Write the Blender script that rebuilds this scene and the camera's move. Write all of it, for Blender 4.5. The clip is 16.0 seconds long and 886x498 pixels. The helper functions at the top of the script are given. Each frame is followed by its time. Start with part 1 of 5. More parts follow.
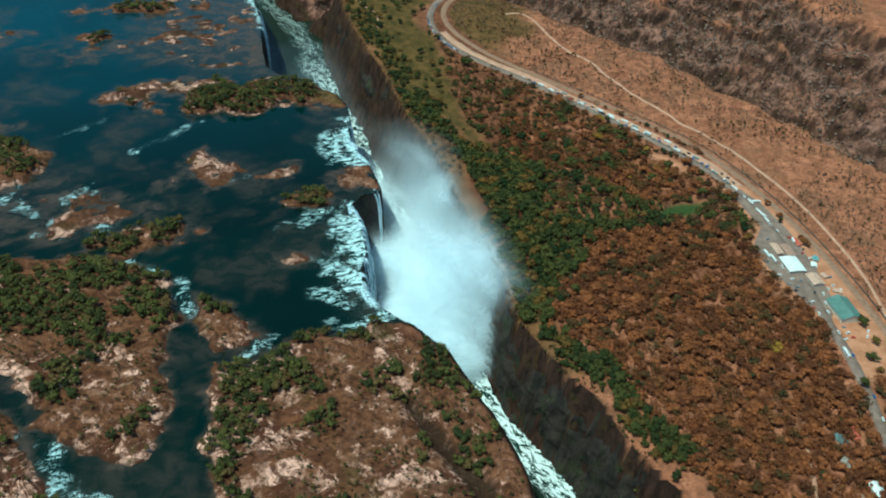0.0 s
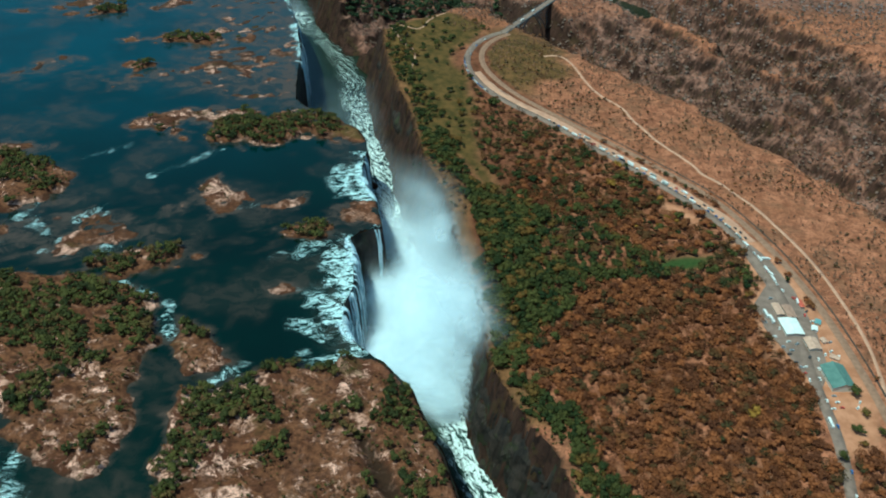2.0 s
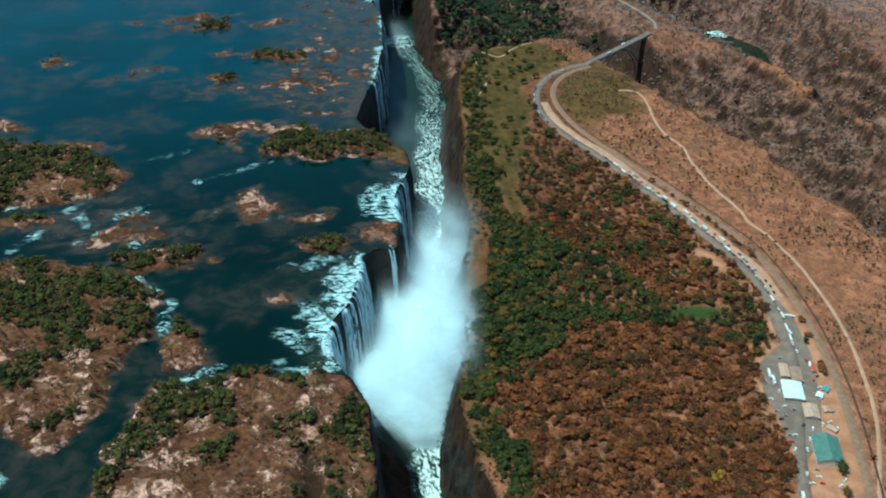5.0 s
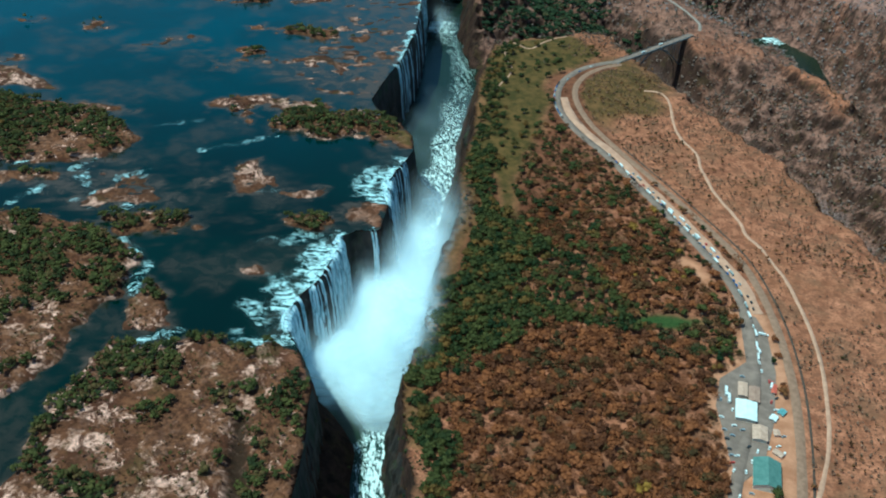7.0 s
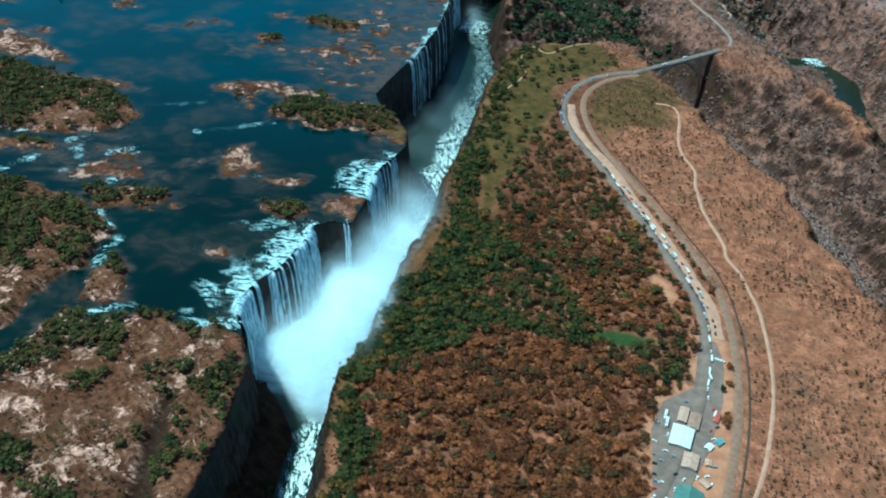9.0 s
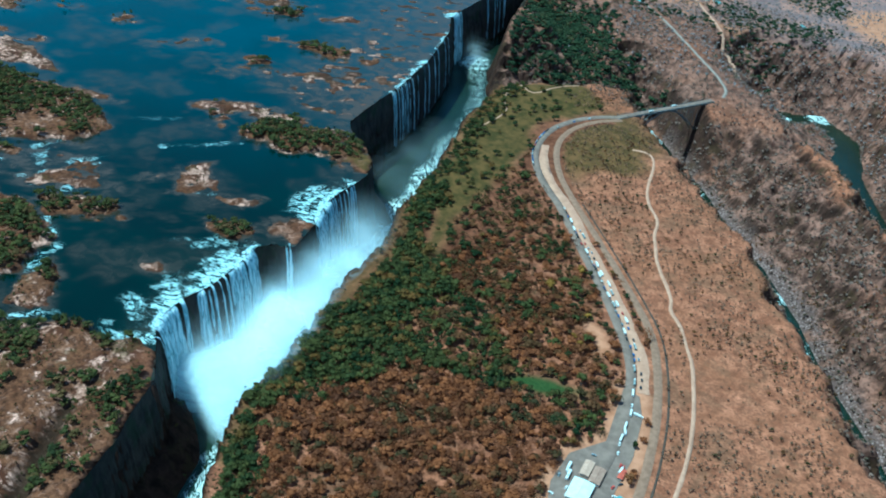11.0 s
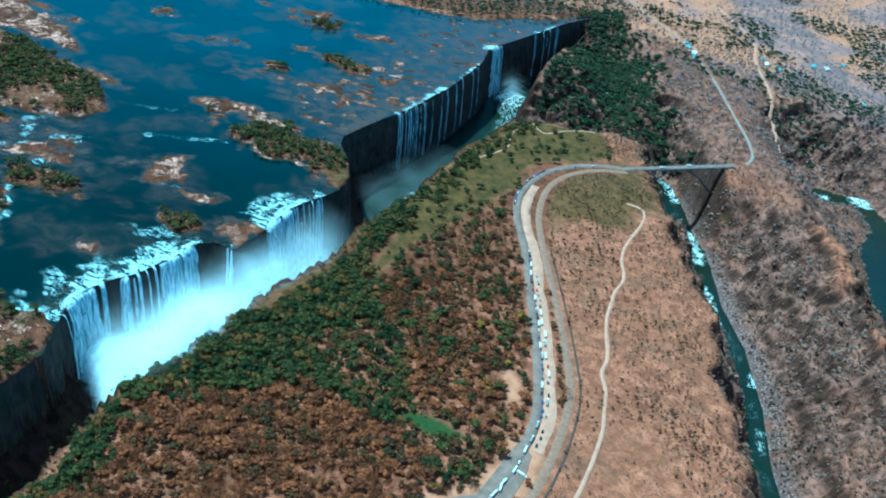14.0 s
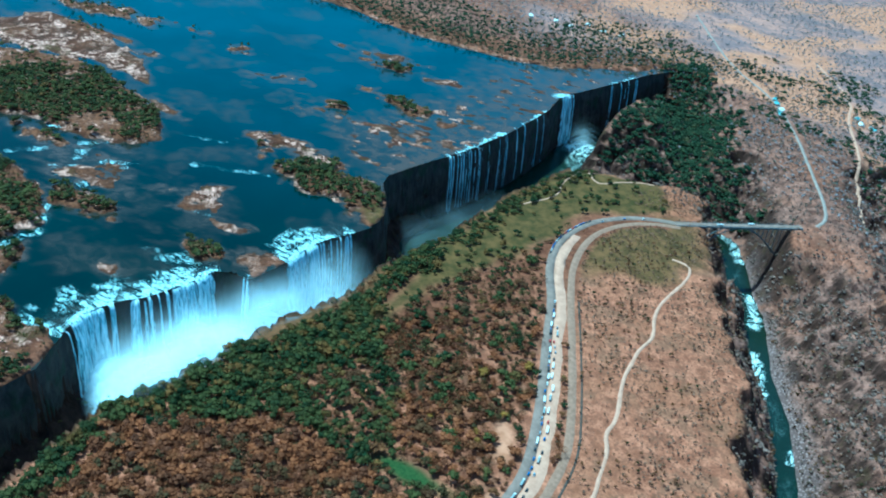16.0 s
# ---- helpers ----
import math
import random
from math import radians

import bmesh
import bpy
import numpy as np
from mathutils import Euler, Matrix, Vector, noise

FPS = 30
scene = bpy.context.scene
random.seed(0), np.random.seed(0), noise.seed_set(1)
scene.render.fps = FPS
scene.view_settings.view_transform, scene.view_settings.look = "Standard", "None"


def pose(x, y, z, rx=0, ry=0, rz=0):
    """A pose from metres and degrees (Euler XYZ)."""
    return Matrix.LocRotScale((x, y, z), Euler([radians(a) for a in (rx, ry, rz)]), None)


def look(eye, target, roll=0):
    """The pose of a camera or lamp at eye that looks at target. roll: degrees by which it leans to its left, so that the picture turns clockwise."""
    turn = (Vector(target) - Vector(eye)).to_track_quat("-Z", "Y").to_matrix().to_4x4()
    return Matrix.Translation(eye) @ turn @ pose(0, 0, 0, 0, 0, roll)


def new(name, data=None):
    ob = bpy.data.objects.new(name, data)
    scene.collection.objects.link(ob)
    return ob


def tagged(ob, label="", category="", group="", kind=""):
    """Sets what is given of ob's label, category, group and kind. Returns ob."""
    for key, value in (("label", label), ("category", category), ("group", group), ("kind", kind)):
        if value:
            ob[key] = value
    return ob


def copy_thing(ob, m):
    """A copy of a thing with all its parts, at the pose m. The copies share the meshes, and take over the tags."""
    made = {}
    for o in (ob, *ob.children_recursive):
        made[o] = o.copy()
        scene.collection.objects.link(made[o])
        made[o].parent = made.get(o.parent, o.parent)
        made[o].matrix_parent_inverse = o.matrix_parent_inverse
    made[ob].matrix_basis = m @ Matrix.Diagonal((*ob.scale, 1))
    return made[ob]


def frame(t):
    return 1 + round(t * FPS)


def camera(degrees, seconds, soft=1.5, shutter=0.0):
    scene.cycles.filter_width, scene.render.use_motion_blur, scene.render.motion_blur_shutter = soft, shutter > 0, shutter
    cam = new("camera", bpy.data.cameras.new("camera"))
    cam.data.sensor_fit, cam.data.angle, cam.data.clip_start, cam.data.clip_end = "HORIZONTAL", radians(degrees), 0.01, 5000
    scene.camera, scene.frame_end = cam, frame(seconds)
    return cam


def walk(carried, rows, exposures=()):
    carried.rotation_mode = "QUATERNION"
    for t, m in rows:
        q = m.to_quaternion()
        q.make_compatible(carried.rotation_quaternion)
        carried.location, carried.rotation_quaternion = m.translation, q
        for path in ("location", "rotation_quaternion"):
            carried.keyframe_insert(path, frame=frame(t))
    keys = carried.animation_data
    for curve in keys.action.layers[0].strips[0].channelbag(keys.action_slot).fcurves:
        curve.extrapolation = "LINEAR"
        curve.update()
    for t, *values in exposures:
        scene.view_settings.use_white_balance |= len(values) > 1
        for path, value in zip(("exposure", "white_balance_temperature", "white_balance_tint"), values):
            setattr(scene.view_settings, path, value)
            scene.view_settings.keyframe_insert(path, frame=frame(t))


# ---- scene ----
cam = camera(50.6, 16.0, soft=2.0)
# seconds, place, and yaw, pitch, roll in degrees
ROWS = [
    (0.0, -0.95, 0.33, 356.82, 2.85, -36.42, -4.12),
    (0.5, 15.58, 2.04, 359.69, 3.39, -35.20, -3.98),
    (1.0, 32.77, 4.12, 361.99, 4.71, -34.61, -3.97),
    (1.5, 50.46, 6.62, 363.81, 7.41, -34.77, -3.69),
    (2.0, 68.47, 9.60, 365.25, 9.72, -34.84, -3.39),
    (2.5, 86.67, 13.07, 366.36, 11.79, -34.32, -2.63),
    (3.0, 104.93, 17.09, 367.23, 14.14, -33.74, -2.02),
    (3.5, 123.15, 21.67, 367.89, 15.94, -33.53, -1.49),
    (6.0, 211.30, 53.62, 369.73, 24.85, -34.17, -2.16),
    (6.5, 228.03, 61.88, 370.00, 26.61, -34.42, -2.38),
    (7.0, 244.41, 70.77, 370.26, 28.41, -34.63, -2.72),
    (7.5, 260.43, 80.28, 370.53, 29.69, -34.59, -2.52),
    (8.0, 276.08, 90.40, 370.81, 31.45, -34.59, -3.02),
    (8.5, 291.38, 101.12, 371.09, 33.38, -34.75, -3.72),
    (9.0, 306.31, 112.43, 371.37, 34.84, -34.98, -3.89),
    (11.5, 375.60, 177.25, 372.35, 40.43, -32.82, -6.13),
    (12.0, 388.32, 191.73, 372.36, 41.45, -32.53, -6.54),
    (12.5, 400.63, 206.68, 372.25, 44.17, -32.36, -7.42),
    (13.0, 412.47, 222.05, 372.03, 46.93, -32.29, -8.06),
    (13.5, 423.79, 237.85, 371.67, 48.53, -32.31, -8.95),
    (14.0, 434.54, 254.04, 371.15, 49.61, -32.36, -9.28),
    (14.5, 444.63, 270.61, 370.46, 51.63, -32.19, -9.24),
    (15.0, 453.96, 287.54, 369.59, 53.83, -31.55, -8.54),
    (15.5, 462.42, 304.81, 368.53, 55.66, -30.91, -7.86),
    (16.0, 469.88, 322.41, 367.27, 57.94, -30.42, -8.32),
]
EXPOSURES = [(0.0, -0.28, 5120, -30), (8.0, -0.16, 4530, -32), (16.0, 0.38, 3700, -37)]
walk(cam, [(t, pose(x, y, z, 90 + pitch, roll, yaw)) for t, x, y, z, yaw, pitch, roll in ROWS], EXPOSURES)

# ---- world, sun ----
SUN_EL, SUN_DIR = radians(65), Vector((-0.766, -0.643, 0.0))
world = bpy.data.worlds.new("sky")
scene.world = world
world.use_nodes = True
wn = world.node_tree
sky = wn.nodes.new("ShaderNodeTexSky")
sky.sky_type, sky.sun_disc = "NISHITA", False
sky.sun_elevation, sky.sun_rotation = SUN_EL, radians(230)
sky.altitude, sky.air_density, sky.dust_density, sky.ozone_density = 900, 1.0, 1.6, 1.0
wn.links.new(sky.outputs[0], wn.nodes["Background"].inputs[0])
wn.nodes["Background"].inputs[1].default_value = 0.12
sun = new("sun", bpy.data.lights.new("sun", "SUN"))
sun.data.energy, sun.data.angle, sun.data.color = 5.0, radians(0.53), (1.0, 0.94, 0.86)
sun.matrix_world = look(SUN_DIR * math.cos(SUN_EL) * 900 + Vector((0, 600, 900 * math.sin(SUN_EL))), (0, 600, 0))
scene.cycles.transparent_max_bounces = 24


# ---- numbers of the plan (metres) ----
# lip of the falls, from the near end of the chasm to its far end
RIM = [(60, 262), (56, 285), (49, 309), (41, 327), (29, 352), (15, 374), (6, 393), (-16, 410), (-24, 416), (-38, 426), (-46, 440),
       (-49, 460), (-48, 476), (-52, 492), (-57, 510), (-64, 528), (-58, 538), (-45, 548), (-58, 581), (-72, 602), (-79, 625),
       (-81, 648), (-84, 664), (-95, 682), (-119, 698), (-150, 712), (-162, 724), (-172, 758), (-182, 800), (-188, 824),
       (-202, 862), (-210, 888), (-231, 932), (-254, 978), (-284, 1018), (-294, 1069), (-308, 1136), (-319, 1183), (-323, 1228)]
# edge of the land across the chasm, from far to near
FACING = [(-300, 1212), (-266, 1149), (-238, 1089), (-220, 1045), (-182, 992), (-158, 962), (-128, 922), (-112, 855), (-85, 781),
          (-58, 722), (-38, 663), (-14, 615), (-2, 585), (5, 553), (22, 508), (36, 472), (43, 440), (48, 422), (62, 398), (76, 378),
          (92, 360), (103, 331), (125, 303), (150, 262)]
GORGE_2 = [(-205, 925), (-150, 955), (-108, 1008), (-75, 1042), (-38, 1050), (-3, 1028), (40, 989), (87, 955), (131, 912),
           (180, 876), (231, 824), (271, 774), (313, 733), (380, 660), (470, 560), (700, 420)]
GORGE_3 = [(72, 1218), (97, 1246), (148, 1210), (176, 1130), (204, 1085), (234, 1041), (300, 960), (400, 860), (640, 700)]
FAR_BANK = [(-323, 1228), (-342, 1184), (-362, 1128), (-372, 1072), (-418, 1024), (-464, 988), (-512, 952), (-586, 932), (-648, 896),
            (-900, 760), (-1500, 500), (-4000, 200)]
# wooded ravine behind the knife edge, from the chasm's end down to the gorge
RAVINE = [(-322, 1248), (-225, 1176), (-138, 1086), (-78, 1040)]
ROAD = [(241, 250), (241, 352), (242, 388), (241, 413), (236, 445), (233, 478), (231, 506), (224, 541), (216, 566), (207, 588),
        (192, 615), (165, 643), (129, 676), (90, 709), (55, 741), (22, 763), (-6, 790), (-23, 819), (-32, 854), (-28, 890),
        (-16, 915), (-3, 930)]
BRIDGE_A, BRIDGE_B = Vector((-3, 930, 0)), Vector((38, 1042, 0))
ROAD_EAST = [(38, 1042), (44, 1062), (38, 1085), (12, 1114), (-50, 1169), (-108, 1222), (-189, 1289), (-247, 1315), (-332, 1350),
             (-520, 1480)]
TRACK_EAST = [(70, 1126), (35, 1162), (-2, 1201), (-65, 1273), (-89, 1299), (-129, 1340), (-180, 1420), (-300, 1500)]
RAIL = [(2, 926), (-13, 904), (-20, 872), (-12, 833), (20, 788), (58, 756), (112, 714), (154, 680), (190, 648), (213, 612),
        (231, 578), (250, 528), (264, 474), (274, 420), (285, 340), (300, 260)]
FOOTPATH = [(42, 877), (54, 884), (66, 874), (74, 858), (88, 820), (102, 799), (121, 782), (128, 760), (136, 748), (149, 726), (178, 697),
            (184, 681), (198, 672), (214, 650), (222, 642), (249, 590), (262, 552), (270, 520), (275, 492), (276, 461), (276, 430),
            (282, 380), (300, 280)]
MEADOW = [(-129, 915), (-92, 932), (-65, 960), (-30, 945), (-30, 905), (-46, 870), (-40, 835), (-20, 800), (-8, 755), (-5, 708),
          (5, 672), (34, 614), (24, 602), (0, 645), (-40, 690), (-63, 745), (-85, 790), (-111, 858)]
GREENWOOD = [(-50, 690), (-20, 680), (10, 630), (27, 606), (43, 610), (93, 590), (135, 560), (200, 572), (216, 545), (205, 525),
             (175, 538), (138, 528), (101, 508), (79, 480), (73, 443), (68, 420), (90, 395), (120, 350), (135, 330), (120, 318),
             (98, 358), (48, 424), (44, 440), (30, 500), (6, 570), (-12, 615)]
CAR_PARK = [(202, 588), (218, 541), (208, 518), (212, 494), (221, 476), (229, 458), (238, 442), (246, 462), (244, 498), (236, 540), (224, 572), (213, 588)]
# rocky and wooded ground standing out of the upper river
ISLE_WEST = [(-330, 405), (-263, 434), (-246, 442), (-217, 447), (-187, 443), (-163, 434), (-152, 419), (-147, 399), (-142, 363), (-133, 338),
             (-127, 312), (-125, 292), (-139, 285), (-168, 299), (-194, 317), (-222, 340), (-330, 385)]
ISLE_LIP = [(-44, 398), (-28, 413), (-8, 408), (12, 392), (34, 352), (52, 320), (60, 285), (60, 240), (-80, 240), (-97, 276),
            (-106, 303), (-115, 344), (-114, 362), (-98, 368), (-84, 379), (-78, 393)]
ISLE_MID = [(-144, 419), (-131, 420), (-102, 406), (-97, 389), (-106, 375), (-119, 371), (-131, 392)]
ISLE_SOUTH = [(-330, 372), (-214, 316), (-190, 295), (-173, 277), (-156, 262), (-150, 225), (-420, 225), (-420, 380)]
ISLE_FAR = [(-540, 462), (-508, 505), (-470, 542), (-412, 560), (-335, 577), (-280, 560), (-274, 532), (-300, 500), (-326, 482), (-366, 446),
            (-450, 405)]
ISLE_SAND = [(-620, 470), (-540, 470), (-470, 550), (-430, 572), (-400, 586), (-470, 606), (-560, 585), (-640, 540)]
CLEFT = [(-22, 364), (-10, 348), (8, 322), (28, 297), (44, 266)]
# centre, half axes along and across, turn in degrees, height, wood (0 none, 1 full)
ISLETS = [
    (-165, 668, 62, 20, 25, 3.0, 0.9), (-218, 672, 44, 15, 25, 1.2, 0.1), (-108, 680, 20, 17, 40, 2.0, 0.0),
    (-170, 556, 26, 17, 20, 1.3, 0.0), (-123, 559, 15, 11, 30, 1.1, 0.0), (-97, 528, 16, 11, 30, 1.4, 0.45),
    (-66, 562, 18, 17, 30, 0.7, 0.0), (-90, 463, 17, 7, 35, 0.25, 0.05), (-188, 470, 24, 16, 25, 2.2, 0.9),
    (-222, 485, 30, 14, 30, 0.5, 0.1), (-299, 820, 50, 12, 18, 1.6, 0.75), (-318, 748, 20, 9, 30, 1.2, 0.6),
    (-408, 862, 36, 10, 36, 1.2, 0.5), (-440, 872, 44, 12, 38, 0.6, 0.35), (-488, 706, 13, 9, 60, 2.0, 0.9), (-474, 712, 16, 6, 70, 0.5, 0.0),
    (-543, 692, 12, 5, 60, 1.0, 0.6), (-562, 580, 40, 9, 32, 1.4, 0.6), (-632, 604, 66, 16, 44, 2.4, 0.95),
    (-488, 610, 15, 9, 70, 0.7, 0.0), (-421, 586, 12, 8, 70, 0.7, 0.0), (-352, 580, 30, 8, 15, 0.9, 0.0),
    (-393, 726, 30, 11, 60, 0.2, 0.0), (-270, 645, 16, 10, 50, 0.8, 0.0), (-238, 505, 28, 9, 25, 0.2, 0.0),
    (-310, 470, 34, 8, 30, 0.9, 0.5), (-290, 468, 26, 9, 20, 0.2, 0.05), (-345, 905, 30, 10, 50, 0.3, 0.2), (-250, 770, 66, 22, 40, 0.25, 0.1)]

# ---- arithmetic of the land ----
def lattice(ix, iy, seed):
    n = (ix.astype(np.int64) * 374761393 + iy.astype(np.int64) * 668265263 + seed * 974634777) & 0xFFFFFFFF
    n = ((n ^ (n >> 13)) * 1274126177) & 0xFFFFFFFF
    return ((n ^ (n >> 16)) & 0xFFFF) / 65535.0


def vnoise(x, y, size, seed=0):
    x, y = np.asarray(x, float) / size, np.asarray(y, float) / size
    ix, iy = np.floor(x), np.floor(y)
    fx, fy = x - ix, y - iy
    fx, fy = fx * fx * (3 - 2 * fx), fy * fy * (3 - 2 * fy)
    a, b = lattice(ix, iy, seed), lattice(ix + 1, iy, seed)
    c, d = lattice(ix, iy + 1, seed), lattice(ix + 1, iy + 1, seed)
    return (a * (1 - fx) + b * fx) * (1 - fy) + (c * (1 - fx) + d * fx) * fy


def fbm(x, y, size, octaves=4, seed=0):
    total, amp, norm = 0.0, 1.0, 0.0
    for k in range(octaves):
        total = total + amp * vnoise(x, y, size, seed + k * 17)
        norm, amp, size = norm + amp, amp * 0.5, size * 0.5
    return total / norm


def smooth(a, b, v):
    t = np.clip((v - a) / (b - a), 0, 1)
    return t * t * (3 - 2 * t)


def line_distance(x, y, line):
    """Distance to a line, its side (positive to the left of its run), the nearest point and how far along it lies."""
    best = np.full(np.shape(x), 1e18)
    side, px, py, along, run = (np.zeros(np.shape(x)) for _ in range(5))
    run = 0.0
    for (ax, ay), (bx, by) in zip(line[:-1], line[1:]):
        dx, dy = bx - ax, by - ay
        length = math.hypot(dx, dy)
        if length == 0:
            continue
        t = np.clip(((x - ax) * dx + (y - ay) * dy) / length ** 2, 0, 1)
        qx, qy = ax + t * dx, ay + t * dy
        d = (x - qx) ** 2 + (y - qy) ** 2
        near = d < best
        best = np.where(near, d, best)
        side = np.where(near, np.sign(dx * (y - ay) - dy * (x - ax)), side)
        px, py = np.where(near, qx, px), np.where(near, qy, py)
        along = np.where(near, run + t * length, along)
        run += length
    return np.sqrt(best), side, px, py, along


def inside(x, y, ring):
    odd = np.zeros(np.shape(x), bool)
    for (ax, ay), (bx, by) in zip(ring, ring[1:] + ring[:1]):
        if ay != by:
            odd ^= ((ay > y) != (by > y)) & (x < (bx - ax) * (y - ay) / (by - ay) + ax)
    return odd


def ring_field(x, y, ring):
    """Signed distance, positive inside the ring."""
    d = line_distance(x, y, ring + ring[:1])[0]
    return np.where(inside(x, y, ring), d, -d)


CHASM = RIM + FACING
UPPER = RIM[1:] + FAR_BANK + [(-4000, -900), (56, -900)]


def isle_field(x, y):
    """Height of the islands over the river bed, and how wooded they are."""
    wob = (fbm(x, y, 22, 4, 3) - 0.5)
    land, wood = np.full(np.shape(x), -2.2), np.zeros(np.shape(x))
    fine = fbm(x, y, 9, 4, 4)
    for cx, cy, a, b, turn, high, w in ISLETS:
        c, s = math.cos(radians(turn)), math.sin(radians(turn))
        u, v = ((x - cx) * c + (y - cy) * s) / a, (-(x - cx) * s + (y - cy) * c) / b
        r = np.sqrt(u * u + v * v) + wob * 1.8 + (fine - 0.5) * 1.7
        up = -2.2 + (high * (0.55 if w < 0.3 else 0.85) + 2.2) * smooth(1.6, 0.45, r)
        wood = np.where(up > land, w * smooth(1.0, 0.75, r), wood)
        land = np.maximum(land, up)
    west = 0.33 + 0.5 * smooth(352, 402, y - (x + 220) * 0.12)
    for ring, high, w in ((ISLE_WEST, 3.2, west), (ISLE_LIP, 3.0, 0.27), (ISLE_MID, 2.0, 0.45), (ISLE_SOUTH, 1.2, 0.3), (ISLE_SAND, 0.7, 0.0), (ISLE_FAR, 3.0, 0.86)):
        d = ring_field(x, y, ring) + wob * 18 + (fine - 0.5) * 10
        up = -2.2 + (high + 2.2) * smooth(-5, 7, d)
        wood = np.where(up > land, w * smooth(0, 8, d), wood)
        land = np.maximum(land, up)
    # bushes on the strip between the cleft and the chasm
    strip = (line_distance(x, y, RIM[:8])[0] < 26) & (y < 392)
    wood = np.where(strip & (land > 0.5), 0.62, wood)
    # a close clump at the head of the lip island
    wood = np.where((np.hypot((x + 59) / 24, (y - 390) / 9) + wob < 1) & (land > 0.5), 1.0, wood)
    # broken shelves awash towards the far lip and between the western islands
    shelf = smooth(170, 60, line_distance(x, y, RIM[23:])[0]) * smooth(690, 720, y) + smooth(60, 25, np.hypot((x + 270) / 1.6, y - 490)) * 0.8
    shelf = np.maximum(shelf, 0.55 * smooth(0.5, 0.7, fbm(x, y, 120, 3, 45)))
    ridge = fbm(x * 0.75 + y * 0.65, (y * 0.75 - x * 0.65) * 2.4, 15, 5, 43)
    reef = -2.2 + 2.36 * shelf * smooth(0.30, 0.66, ridge + (fine - 0.5) * 0.25)
    wood = np.where(reef > land, 0, wood)
    land = np.maximum(land, reef)
    return land, wood


def gorge_shape(x, y, line, left_run, right_run, rough):
    d, side, _, _, along = line_distance(x, y, line)
    gully = (fbm(x, y, 26, 4, 31) - 0.5) * rough * smooth(6, 26, d)
    run = np.where(side > 0, np.interp(along, (0, 70), (max(left_run, right_run[0]), left_run)), np.interp(along, (170, 290), right_run))
    t = np.clip((d - np.interp(along, (330, 440), (8.0, 4.5)) + gully) / run, 0, 1.6)
    p = np.where(t < 1, t ** np.where(run > 110, 1.12, 0.85), 1 + (t - 1) * 0.12)
    # broken steps of rock
    q = p * 3.6 + (fbm(x, y, 70, 3, 33) - 0.5) * 2.2 + (fbm(x, y, 17, 3, 35) - 0.5) * 0.9
    step = (np.floor(q) + smooth(0.5, 0.95, q - np.floor(q)) - q) / 3.6
    p = p + 0.6 * step * smooth(0.12, 0.3, p) * smooth(1.0, 0.86, p)
    return -62 + 64 * p


